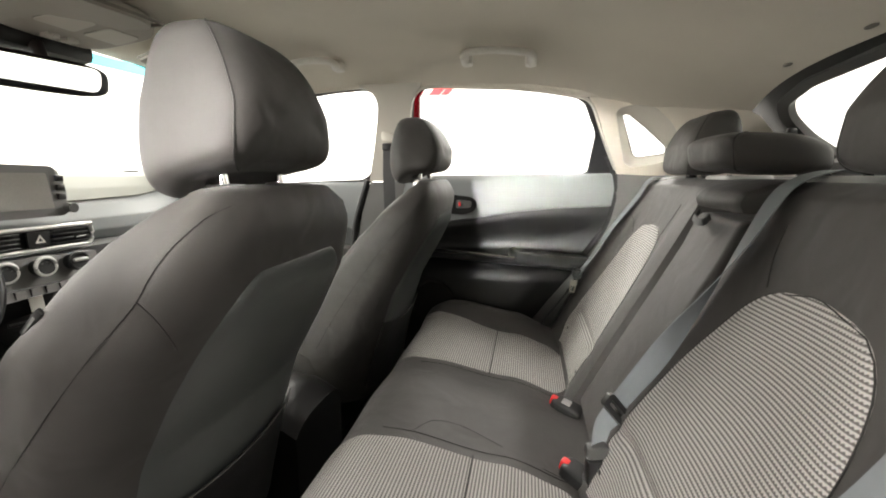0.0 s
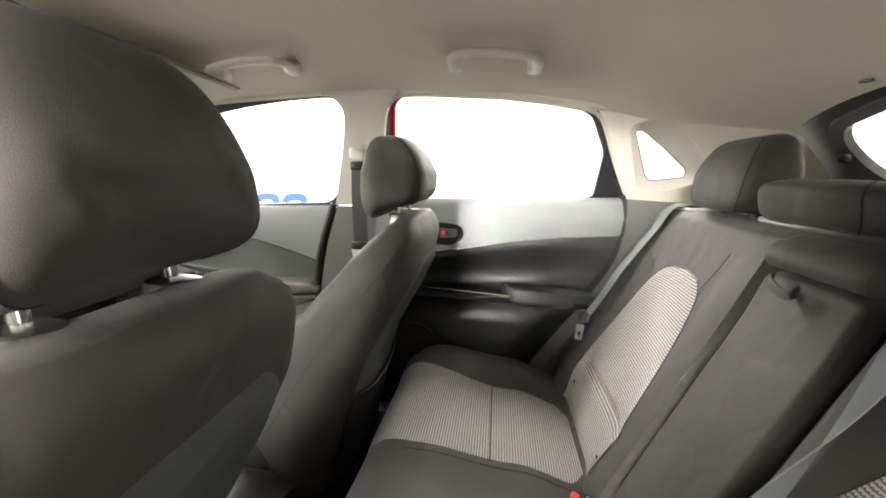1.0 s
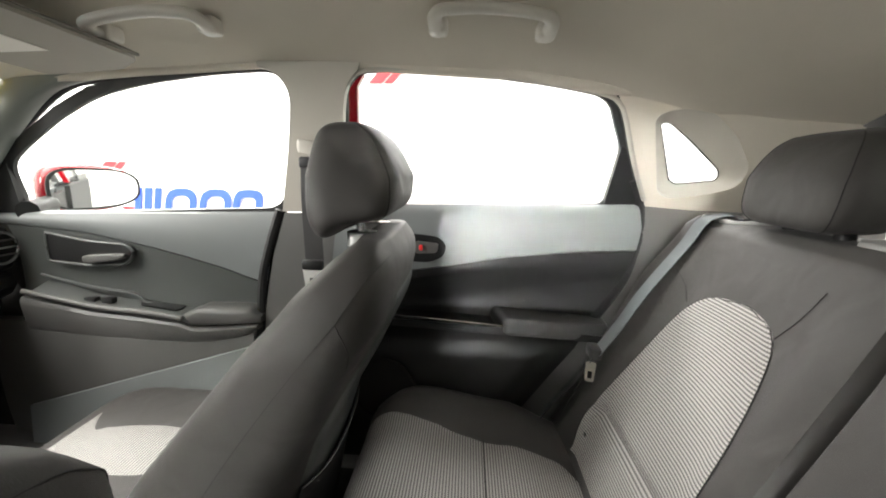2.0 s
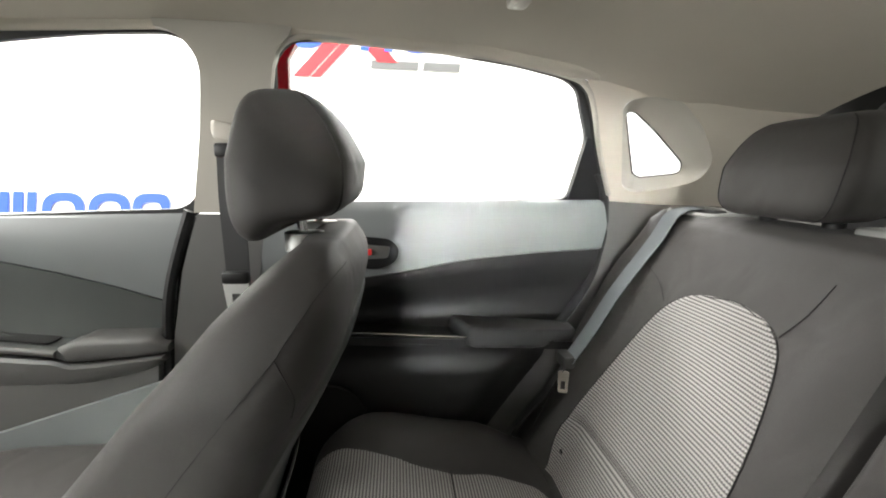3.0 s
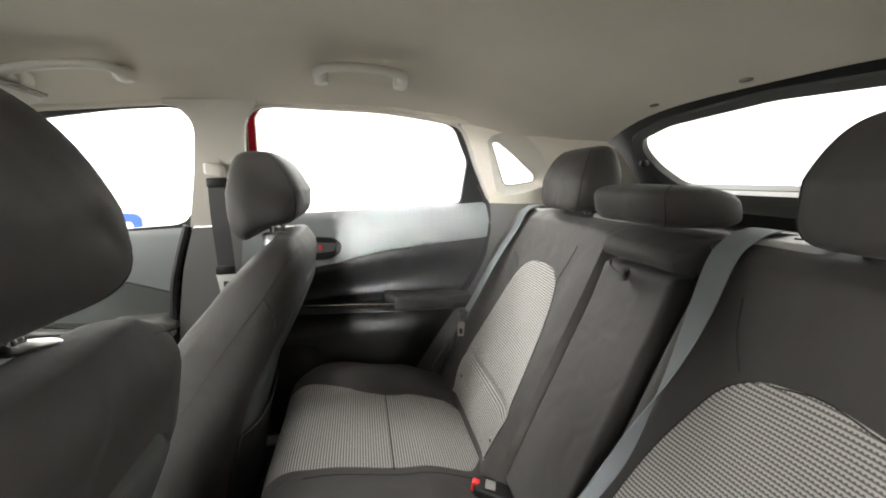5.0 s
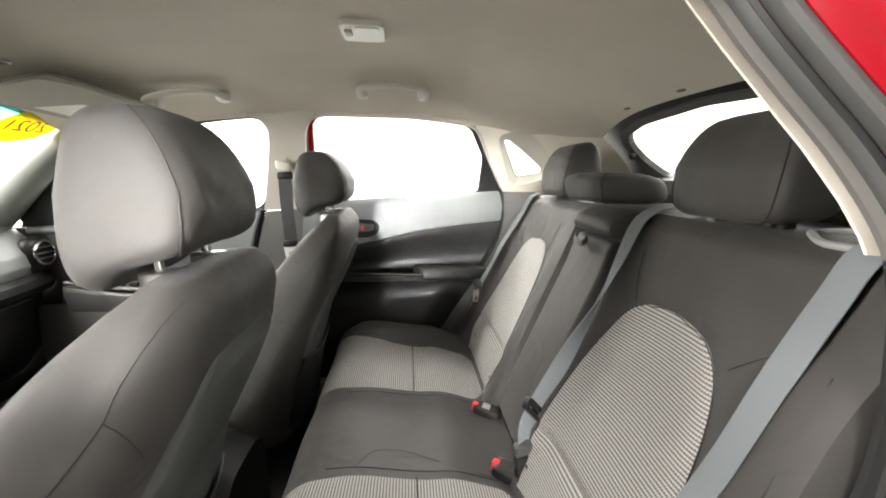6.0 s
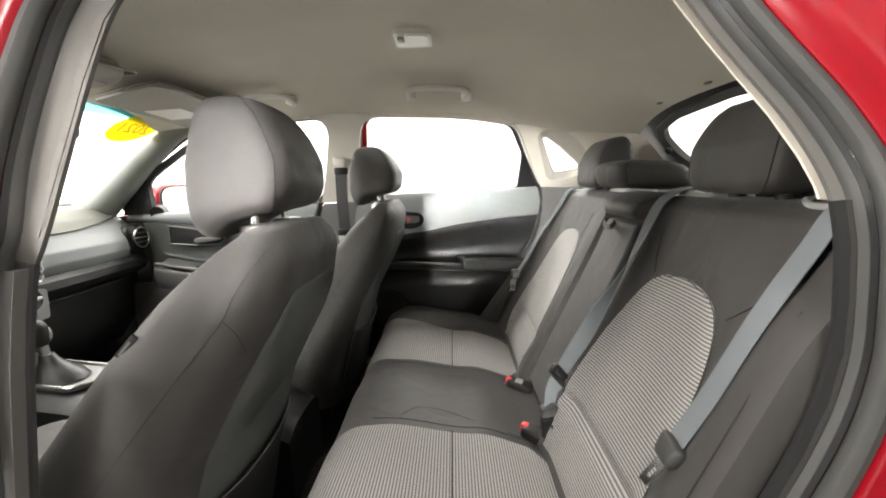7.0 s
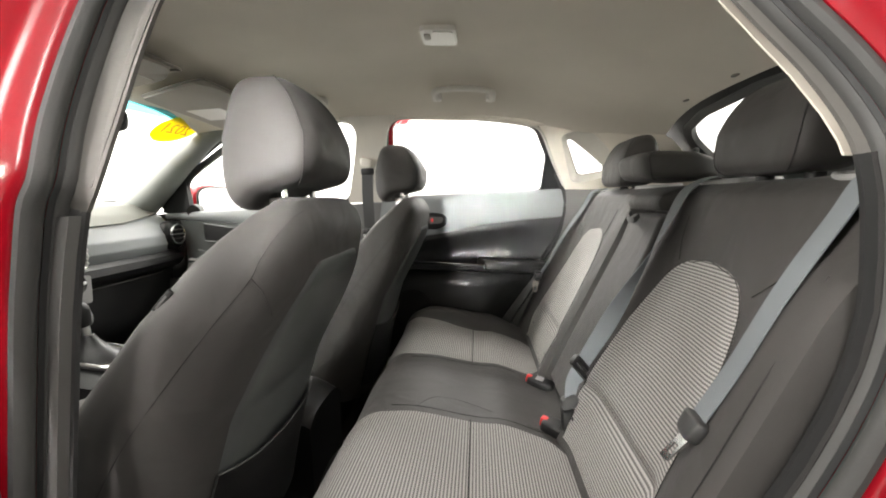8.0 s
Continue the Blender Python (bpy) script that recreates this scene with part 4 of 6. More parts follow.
def gate_at(du):
    nrm = Vector((0.24, 0, 0.2)).normalized()
    return lambda u, v: Vector(gate_point(u, v)) + nrm * du


child("frame", plate(GO, gate_at(0.012), (0.03, 0, 0.02), [GT[::-1]]), BLACK, gate, "black painted tailgate frame")
rim = loft([[gate_at(0.012)(u, v) for u, v in GT], [gate_at(0.006)(lerp(u, w, 0.15), lerp(v, x, 0.15)) for (u, v), (w, x) in zip(GT, GI)], [gate_at(0.012)(u, v) for u, v in GI], [gate_at(0.03)(u * 0.995, v) for u, v in GI]], cap=False)
child("inner_trim", rim, GATETRIM, gate, "grey plastic trim round the rear window")
g = child("rear_pane", plate([(u * 1.02, v) for u, v in GI], gate_at(0.031), tuple(Vector((0.003, 0, 0.002)))), GLASS, gate, "clear rear window glass")
g.visible_shadow = False
child("wire_clip", cushion_block(0.012, 0.012, 0.012, 0.7, 12, lambda q: gate_at(0.0)(0.437, 0.165) + q), BLACK, gate)
child("lower_trim", sheet(lambda u, v: (lerp(0.845, 0.90, v), lerp(-0.42, 0.42, u), lerp(1.135, 1.085, v)), 12, 4, (0.01, 0, 0.01)), TOPTRIM, gate, "light grey ledge under the rear window")
child("lower_panel", sheet(lambda u, v: (lerp(0.90, 1.0, v), lerp(-0.6, 0.6, u), lerp(1.085, 0.27, v)), 8, 8, (0.03, 0, 0)), BLACK, gate)
shelf = tagged(part("parcel_shelf", sheet(lambda u, v: (lerp(0.61, 0.94, u), lerp(-0.58, 0.58, v), 1.06 - 0.01 * u), 8, 8, (0, 0, -0.02)), BLACK), "black parcel shelf behind the rear seat", "parcel shelf", kind="structure")

# ---- rear seat ----
rear = thing("rear_bench", "dark cloth rear bench with pale striped inserts", "car seat", (0.1, 0, 0.36))
PROFILE = [(0.200, 0.48), (0.218, 0.53), (0.250, 0.60), (0.290, 0.685), (0.335, 0.775), (0.379, 0.865), (0.420, 0.95), (0.440, 1.0), (0.456, 1.04), (0.472, 1.072), (0.50, 1.09), (0.54, 1.094), (0.585, 1.082), (0.605, 1.05), (0.61, 0.9), (0.60, 0.6)]


def profile(s):
    i = min(len(PROFILE) - 2, int(s * (len(PROFILE) - 1)))
    f = s * (len(PROFILE) - 1) - i
    return lerp(PROFILE[i][0], PROFILE[i + 1][0], f), lerp(PROFILE[i][1], PROFILE[i + 1][1], f)


PZ = [(p[1], p[0]) for p in PROFILE[:11]]


def back_x(y, z):
    """Front face of the rear backrest."""
    a = abs(y)
    x = curve_at(PZ, z)
    up = 1 - smooth(0.93, 1.06, z)
    x -= 0.034 * smooth(0.50, 0.60, a) * up
    x -= 0.014 * math.exp(-((a - 0.16) / 0.045) ** 2) * up
    x += 0.010 * math.exp(-((z - 0.648) / 0.011) ** 2) * smooth(0.14, 0.2, a) * (1 - smooth(0.5, 0.56, a))
    x += 0.012 * math.exp(-((a - 0.36) / 0.1) ** 2) * math.exp(-((z - 0.85) / 0.12) ** 2)
    x += 0.060 * (1 - smooth(0.104, 0.109, a)) * (1 - smooth(1.030, 1.036, z))
    return x


def back_piece(y0, y1, r=0.03, ny=40, ns=60):
    def fn(u, v):
        y = lerp(y0, y1, u)
        x, z = profile(v)
        front = v < 10.0 / 15
        if front:
            x = back_x(y, z)
        e = max(0, 1 - (y - y0) / r, 1 - (y1 - y) / r)
        sink = r * (1 - math.sqrt(max(0, 1 - min(1, e) ** 2)))
        cx, cz = 0.52, 0.9
        if front:
            x += sink
            z -= sink * 0.6 * smooth(1.0, 1.08, z)
        else:
            z -= sink * (1 - smooth(0.72, 0.9, v))
            x -= sink * smooth(0.78, 0.9, v)
        return (x, y, z)
    return sheet(fn, ny, ns, (0.012, 0, -0.004))


def seat_insert_back(s):
    """Pale striped patch on the backrest; s is the side."""
    inner = [(q.x, q.y) for q in spline([(0.54, 0.19, 0), (0.60, 0.176, 0), (0.65, 0.168, 0), (0.80, 0.192, 0), (0.90, 0.224, 0), (0.94, 0.248, 0), (0.960, 0.283, 0), (0.968, 0.33, 0)], 60)]
    outer = [(q.x, q.y) for q in spline([(0.54, 0.53, 0), (0.60, 0.545, 0), (0.66, 0.54, 0), (0.80, 0.515, 0), (0.88, 0.493, 0), (0.925, 0.468, 0), (0.955, 0.425, 0), (0.968, 0.35, 0)], 60)]

    def edge(z):
        return curve_at(inner, z), curve_at(outer, z)

    def fn(u, v):
        z = lerp(0.53, 0.968, v)
        a, b = edge(z)
        if s < 0:
            z -= 0.013 * smooth(0.5, 1.0, v)
        y = lerp(a, b, u)
        rim = min(u, 1 - u, v, 1 - v)
        return (back_x(y, z) - 0.001 - 0.004 * smooth(0, 0.05, rim), s * y, z)
    rim_line = [fn(0, v) for v in np.linspace(0.02, 1, 30)] + [fn(u, 1) for u in (0.25, 0.5, 0.75)] + [fn(1, v) for v in np.linspace(1, 0.02, 30)]
    return rim_line, sheet(fn, 32, 60, (0.006, 0, 0), lambda u, v: (lerp(*edge(lerp(0.53, 0.968, v)), u), lerp(0.53, 0.968, v) * 1.11))


GAP = -0.122
bl = child("backrest", back_piece(-0.652, GAP - 0.004, ny=44), CLOTH, rear, "dark grey cloth backrest")
br = child("backrest", back_piece(GAP + 0.004, 0.675, ny=60), CLOTH, rear, "dark grey cloth backrest")
for s, b in ((-1, bl), (1, br)):
    rim_line, patch = seat_insert_back(s)
    child("striped_insert", patch, STRIPE, b, "pale striped cloth insert")
    child("insert_seam", tube([(q[0] - 0.0004, q[1], q[2]) for q in rim_line], 0.0010, 6), THREAD, b)
    # seams on the shoulder of the backrest
    for pts in ([(0.250, 0.945), (0.228, 0.985), (0.215, 1.03)], [(0.485, 0.925), (0.52, 0.955), (0.56, 0.98)]):
        child("seam", tube(spline([(back_x(s * a, z) - 0.0006, s * a, z) for a, z in pts], 20), 0.0008, 6), THREAD, b)
    child("seam", tube(spline([(back_x(s * a, z) - 0.0005, s * a, z) for a, z in ((0.612, 0.57), (0.619, 0.7), (0.619, 0.85), (0.612, 0.98))], 24), 0.0011, 6), THREAD, b)
    child("anchor_hole", tube([(back_x(s * 0.20, 0.575) - 0.006, s * 0.195, 0.575), (back_x(s * 0.20, 0.575) + 0.004, s * 0.195, 0.575)], 0.006, 10), BLACK, b)
    child("anchor_hole", tube([(back_x(s * 0.515, 0.582) - 0.006, s * 0.515, 0.582), (back_x(s * 0.515, 0.582) + 0.004, s * 0.515, 0.582)], 0.006, 10), BLACK, b)


def arm_fn(u, v):
    z = lerp(0.555, 1.022, 1 - (1 - v) ** 1.4)
    y = lerp(lerp(-0.095, -0.090, v), lerp(0.099, 0.101, v), 0.5 - 0.5 * math.cos(math.pi * u))
    w = 0.5 - 0.5 * math.cos(math.pi * u)
    e = max(0, 1 - min(w, 1 - w) / 0.045)
    f = max(0, 1 - (1.022 - z) / 0.012)
    sink = 0.011 * (1 - math.sqrt(max(0, 1 - e * e))) + 0.011 * (1 - math.sqrt(max(0, 1 - f * f)))
    dimple = 0.0015 * math.sin(7 * z * 3.1) * math.sin(math.pi * u)
    return (curve_at(PZ, z) + 0.001 + sink + dimple, y, z)


def roll_fn(u, v):
    z = lerp(1.036, 1.088, v)
    y = lerp(-0.108, 0.104, u)
    e = max(0, 1 - min(u, 1 - u) / 0.08)
    return (curve_at(PZ, z) - 0.028 * math.sin(math.pi * (0.12 + 0.8 * v)) + 0.02 * (1 - math.sqrt(max(0, 1 - e * e))), y, z)


am = child("center_armrest", sheet(arm_fn, 40, 60, (0.055, 0, 0)), CLOTH, rear, "folded up cloth center arm rest")
child("top_roll", sheet(roll_fn, 24, 16, (0.03, 0, 0)), CLOTH, rear)
xx = curve_at(PZ, 1.02) - 0.034
child("pull_strap", ribbon(spline([(xx + 0.020, 0.055, 1.026), (xx + 0.006, 0.040, 1.020), (xx + 0.001, 0.015, 1.012), (xx + 0.004, -0.008, 1.010), (xx + 0.018, -0.004, 1.022)], 20), 0.014, [(0.25, 0, 1)] * 20, 0.003), BELTDK, am, "dark cloth pull strap")
child("gap_backing", sheet(lambda u, v: (profile(0.72 * v)[0] + 0.035, lerp(GAP - 0.03, GAP + 0.03, u), profile(0.72 * v)[1] - 0.01), 2, 30, (0.01, 0, 0)), BLACK, rear)


# cushion
def seat_z(x, y):
    a = abs(y)
    z = 0.553 + 0.03 * smooth(0.05, -0.16, x) - 0.045 * smooth(0.05, 0.22, x)
    z += 0.042 * smooth(0.50, 0.585, a) * (1 - 0.4 * smooth(0.0, 0.2, x))
    z += 0.010 * math.exp(-(a / 0.1) ** 2)
    z -= 0.02 * smooth(0.62, 0.68, a)
    return z


FRONT = -0.292


def seat_point(y, t, lift=0.0):
    """t from 0 at the back of the cushion to 1 at the lower front edge; lift along the surface normal."""
    a = abs(y)
    fr = FRONT + 0.055 * smooth(0.50, 0.67, a) ** 2
    r = 0.085
    flat = 0.24 - (fr + r)
    total = flat + r * math.pi / 2 + 0.14
    d = t * total
    if d < flat:
        x = 0.24 - d
        return (x, y, seat_z(x, y) + lift)
    d -= flat
    zt = seat_z(fr + r, y)
    if d < r * math.pi / 2:
        q = d / r
        return (fr + r - (r + lift) * math.sin(q), y, zt - r + (r + lift) * math.cos(q))
    d -= r * math.pi / 2
    return (fr - lift + 0.15 * d, y, zt - r - d)


def cushion_fn(u, v):
    y = lerp(-0.645, 0.665, u)
    e = max(0, 1 - min(u, 1 - u) / 0.03)
    p = seat_point(y, v)
    return (p[0], p[1], p[2] - 0.035 * (1 - math.sqrt(max(0, 1 - e * e))))


cu = child("cushion", sheet(cushion_fn, 90, 60, (0.03, 0, -0.05)), CLOTH, rear, "dark grey cloth bench cushion")


def insert_cushion(s, t0, t1, rear_end):
    def span(t):
        if rear_end:
            k = smooth(0.115, 0.03, t)
            i, o = lerp(0.172, 0.225, k ** 2), lerp(0.507, 0.45, k ** 2)
        else:
            i, o = 0.172 + 0.02 * smooth(0.5, 0.85, t), 0.507 + 0.042 * smooth(0.30, 0.68, t) - 0.03 * smooth(0.72, 0.9, t)
        return i, o

    def fn(u, v):
        t = lerp(t0, t1, v)
        y = lerp(*span(t), u)
        head, foot = (v, 1 - v) if rear_end else (1 - v, v)
        rim = min(u * 8, (1 - u) * 8, head * 6, 0.22 + foot * 8, 1)
        return seat_point(s * y, t, -0.002 + 0.006 * math.sqrt(max(0, rim)))
    return sheet(fn, 28, 40, (0, 0, -0.004), lambda u, v: (lerp(*span(lerp(t0, t1, v)), u), lerp(t0, t1, v) * 0.72))


for s in (-1, 1):
    child("striped_insert", insert_cushion(s, 0.035, 0.335, True), STRIPE, cu, "pale striped cloth insert")
    child("striped_insert", insert_cushion(s, 0.3356, 0.93, False), STRIPE, cu, "pale striped cloth insert")
    child("seam", tube([seat_point(s * y, 0.3353, 0.0006) for y in np.linspace(0.174, 0.507, 24)], 0.0022, 6), THREAD, cu)
    child("seam", tube([seat_point(s * 0.156, t, 0.0005) for t in np.linspace(0.04, 0.6, 20)], 0.001, 6), THREAD, cu)
child("seam", tube(spline([(x, y, seat_z(x, y) + 0.0004) for x, y in ((-0.128, -0.152), (-0.116, -0.130), (-0.092, -0.104), (-0.035, -0.096), (0.05, -0.128), (0.14, -0.148), (0.19, -0.152))], 40), 0.0006, 6), THREAD, cu)
tagged(part("seat_base", box(-0.24, 0.3, -0.66, 0.66, 0.27, 0.44, 0.01), CARPET), "black carpeted box under the rear bench", "seat base", kind="structure")


def pad_rings(hx, hy, hz, flat, shape, n=96, m=48):
    """A headrest pad in rings from its underside up. flat is the side (+1 or -1 in x) that is a plain panel between two corner seams; shape(k, x, y) bends it."""
    rings = []
    for i in range(m + 1):
        k = -math.cos(math.pi * i / m)
        k = max(-0.995, min(0.995, k))
        p = 5.0 if k < 0 else 3.4
        c = (1 - abs(k) ** p) ** (1 / p)
        p = 5.0 if k < 0 else 6.5
        cw = (1 - abs(k) ** p) ** (1 / p)
        ring = []
        for j in range(n):
            a = 2 * math.pi * j / n
            ca, sa = math.cos(a), math.sin(a)
            e = 0.36 if ca > 0 else 0.62
            x = flat * hx * c * math.copysign(abs(ca) ** e, ca)
            y = hy * cw * math.copysign(abs(sa) ** (0.36 if ca > 0 else 0.5), sa)
            ring.append(shape(k, x, y))
        rings.append(ring)
    return rings


def corner_seams(rings, parent, link, top=0.0, foot=0.0):
    """Piping along the two edges of the plain panel; top and foot swing its ends forward along the sides, in eighths of the girth."""
    n = len(rings[0])
    m = len(rings)
    for side in (1, -1):
        line = []
        for i in range(3, m - 4):
            a = n / 8 * (1 + top - (top - foot) * (1 - i / m) ** 2.5)
            j, f = int(a), a - int(a)
            r = rings[i]
            q = r[(side * j) % n].lerp(r[(side * (j + 1)) % n], f)
            c = sum((p for p in r), Vector()) / n
            line.append(q + (q - c).normalized() * 0.0006)
        link("seam", tube(spline(line[::3] + [line[-1]], 40), 0.0012, 6), THREAD, parent)


for s in (-1, 1):
    cy = s * 0.357
    def pad(k, x, y, cy=cy):
        up = max(0, k)
        return Vector((0.535 + x * (1 - 0.30 * up) + 0.012 * k, cy + y * (1 - 0.24 * up ** 1.3 - 0.03 * max(0, -k)), 1.181 + 0.080 * k + 0.12 * x * up))
    rings = pad_rings(0.064, 0.118, 0, -1, pad)
    h = child("headrest", loft(rings), CLOTH, rear, "dark cloth headrest")
    corner_seams(rings, h, child)
    for d in (-0.055, 0.055):
        child("post", tube([(0.535, cy + d, 1.08), (0.535, cy + d, 1.13)], 0.006, 10), CHROME, h)
        child("post_guide", tube([(0.535, cy + d, 1.088), (0.535, cy + d, 1.101)], 0.014, 12), BLACK, h)
def low_pad(k, x, y):
    end = abs(y) / 0.110
    return Vector((0.492 + x * (1 - 0.10 * end ** 6) - 0.006 * k, -0.006 + y * (1 - 0.05 * abs(k) ** 2), 1.135 + (0.035 - 0.006 * smooth(0.02, 0.09, x)) * k - 0.06 * x + 0.004 * math.cos(12 * y) - 0.004 * end ** 8 * max(0, k)))


rings = pad_rings(0.090, 0.110, 0, -1, low_pad)
h = child("headrest", loft(rings), CLOTH, rear, "low dark cloth center headrest")
corner_seams(rings, h, child)
for s in (-1, 1):
    line = rounded([(0.510, s * 0.125), (0.604, s * 0.125), (0.604, s * 0.262), (0.510, s * 0.262)], 0.02)
    child("top_trim", pad_block(line, 1.082, 1.1005, 0.006), TOPTRIM, rear, "light grey plastic cover on the backrest top")
    ring = [(x, s * y) for x, y in rounded([(0.530, 0.455), (0.575, 0.475), (0.585, 0.635), (0.497, 0.635), (0.497, 0.500)], 0.018)]
    child("latch_bezel", tube(spline([(x, y, 1.094 - 0.25 * max(0, 0.52 - x)) for x, y in ring], 60, True), 0.0055, 8, closed=True), TOPTRIM, rear, "light grey bezel of the backrest release")
    child("latch_recess", plate(ring, lambda u, v: (u, v, 1.093 - 0.25 * max(0, 0.52 - u)), (0, 0, -0.006)), BLACK, rear, "black recess of the backrest release")
    child("latch_lever", box(0.520, 0.548, min(s * 0.52, s * 0.615), max(s * 0.52, s * 0.615), 1.090, 1.0985, 0.003), GRIP, rear, "black backrest release lever")
    child("guide_screw", tube([(0.545, s * 0.205, 1.099), (0.545, s * 0.205, 1.1025)], 0.006, 10), BLACK, rear)

# ---- front seats ----


def front_seat(run, branch):
    """A front seat about y = 0; x as for the far one."""
    st = thing("bucket_seat", "dark cloth front seat with grey plastic back shell", "car seat", (0, 0, 0), "front seats")
    FR = [(0.50, -0.74), (0.60, -0.68), (0.70, -0.605), (0.79, -0.523), (0.924, -0.405), (1.0, -0.326), (1.05, -0.262), (1.075, -0.23)]
    RE = [(0.40, -0.365), (0.60, -0.325), (0.76, -0.275), (0.88, -0.208), (0.95, -0.174), (1.02, -0.158), (1.05, -0.16), (1.075, -0.175)]
    HW = [(0.40, 0.215), (0.60, 0.238), (0.80, 0.243), (0.92, 0.235), (0.99, 0.215), (1.03, 0.196), (1.06, 0.168), (1.075, 0.14)]

    def ring(z, k=1.0, n=48):
        xf, xr, hw = curve_at(FR, z), curve_at(RE, z), curve_at(HW, z)
        cx, hx = (xf + xr) / 2, (xr - xf) / 2
        out = []
        for i in range(n):
            a = 2 * math.pi * i / n
            c, s = math.cos(a), math.sin(a)
            px = math.copysign(abs(c) ** 0.45, c)
            py = math.copysign(abs(s) ** 0.5, s)
            y = py * hw * k
            x = cx + px * hx * (k if k < 1 else 1)
            if c < 0:
                dent = 1 - (abs(y) / hw) ** 2
                x += 0.45 * hx * max(0, dent) * smooth(1.06, 0.95, z)
            if c > 0:
                x -= 0.10 * hx * (abs(y) / hw) ** 3
            out.append(Vector((x, y, z)))
        return out
    rings = [ring(z) for z in np.linspace(0.42, 1.075, 44)]
    rings += [[q + Vector((0, 0, 0.0035)) for q in ring(1.075, 0.96)], [q + Vector((0, 0, 0.007)) for q in ring(1.075, 0.86)], [q + Vector((0, 0, 0.010)) for q in ring(1.075, 0.5)]]
    bk = part("backrest", loft(rings), CLOTH, st, "dark cloth backrest")
    ctx = -0.2

    def rear_x(y, z):
        xf, xr, hw = curve_at(FR, z), curve_at(RE, z), curve_at(HW, z)
        hx = (xr - xf) / 2
        s = min(1, abs(y) / hw)
        c = math.sqrt(max(0, 1 - (s ** 2) ** 2))
        return (xf + xr) / 2 + hx * (c ** 0.45) - 0.10 * hx * s ** 3

    # grey moulded shell on the back
    def shell(u, v):
        z = lerp(0.46, 0.988, 1 - (1 - v) ** 1.7)
        e = max(0.0, min(1.0, (z - 0.83) / 0.158))
        w = 0.174 - 0.105 * (1 - math.sqrt(1 - e * e))
        y = lerp(-w, w, u)
        rim = min(1, u * 16, (1 - u) * 16, (0.988 - z) * 70)
        return (rear_x(y, z) - 0.003 + 0.007 * rim ** 0.6, y, z)
    sh = part("back_shell", sheet(shell, 40, 44, (-0.02, 0, 0)), SHELL, st, "smooth grey plastic back shell")
    def net(u, v):
        y = lerp(-0.175, 0.175, u)
        z = lerp(0.46, 0.655 + 0.02 * (2 * u - 1) ** 2, v)
        return (rear_x(y, z) + 0.009 + 0.008 * math.sin(math.pi * u), y, z)
    part("pocket", sheet(net, 16, 10, (-0.004, 0, 0)), BLACK, st, "black net pocket on the back")
    part("pocket_hem", tube([net(u, 1.0) for u in np.linspace(0, 1, 16)], 0.0010, 6), MID, st, "grey stitched hem of the pocket")
    # seams down both flanks, with a short cross seam
    for s in (-1, 1):
        def flank(x, z):
            lo, hi = 0.0, curve_at(HW, z) * 0.9999
            for _ in range(30):
                y = (lo + hi) / 2
                lo, hi = (y, hi) if rear_x(y, z) > x else (lo, y)
            return Vector((x, s * (lo + 0.0006), z))
        part("seam", tube(spline([flank(*q) for q in run], 60), 0.0006, 6), THREAD, st)
        part("seam", tube(spline([flank(*q) for q in branch], 24), 0.0008, 6), THREAD, st)
    # cushion
    c = part("cushion", cushion_block(0.27, 0.245, 0.085, 0.4, 40, lambda q: Vector((-0.72 + q.x, q.y, 0.512 + q.z + 0.03 * (abs(q.y) / 0.245) ** 3 - 0.10 * (q.x + 0.27) * 0.3))), CLOTH, st, "dark cloth seat cushion")
    part("striped_insert", sheet(lambda u, v: (lerp(-0.93, -0.56, v), lerp(-0.155, 0.155, u), 0.594 - 0.10 * (lerp(-0.93, -0.56, v) + 0.99) * 0.3 + 0.006 * math.sin(math.pi * u) * math.sin(math.pi * v)), 20, 20, (0, 0, -0.012), lambda u, v: (0.31 * u, 0.37 * v)), STRIPE, c, "pale striped cloth insert")
    part("base_rail", box(-0.95, -0.45, -0.19, 0.19, 0.30, 0.45, 0.02), BLACK, st)
    # headrest: an upright pad with piped corners on two chromed posts
    def head(k, x, y):
        up, low = max(0, k), max(0, -k)
        wide = 1 - 0.34 * ((k + 1) / 2) ** 1.3
        crease = 0.0025 * math.sin(60 * y + 9 * k) * math.exp(-((k + 0.1) / 0.35) ** 2) * smooth(0.03, 0.06, x) * smooth(0.095, 0.07, abs(y))
        drop = (0.26 if x > 0 else 0.52) * x * low ** 1.5
        x *= 1 - (0.36 if x < 0 else 0.05) * low ** 3
        arch = 0.006 * low ** 3 * max(0, 1 - (x / 0.07) ** 2)
        return Vector((-0.243 + x * (1 - 0.32 * up) - 0.013 * k * k - 0.003 * k - crease, y * wide, 1.168 + 0.097 * k + drop + arch - 0.004 * (y / 0.128) ** 2))
    rings = pad_rings(0.082, 0.130, 0, 1, head)
    hr = part("headrest", loft(rings), CLOTH, st, "dark cloth headrest")
    corner_seams(rings, hr, part, 0.34, -0.35)
    for s in (-1, 1):
        part("post", tube([(-0.228, s * 0.06, 1.0), (-0.236, s * 0.06, 1.10)], 0.0065, 12), CHROME, hr)
        part("post_guide", loft([[(-0.230 + r * 1.5 * math.cos(a), s * 0.06 + r * math.sin(a), z) for a in np.linspace(0, 2 * math.pi, 20, endpoint=False)] for r, z in ((0.018, 1.060), (0.018, 1.0835), (0.016, 1.0855), (0.011, 1.086))]), STEEL, st, "grey plastic post guide")
    return st


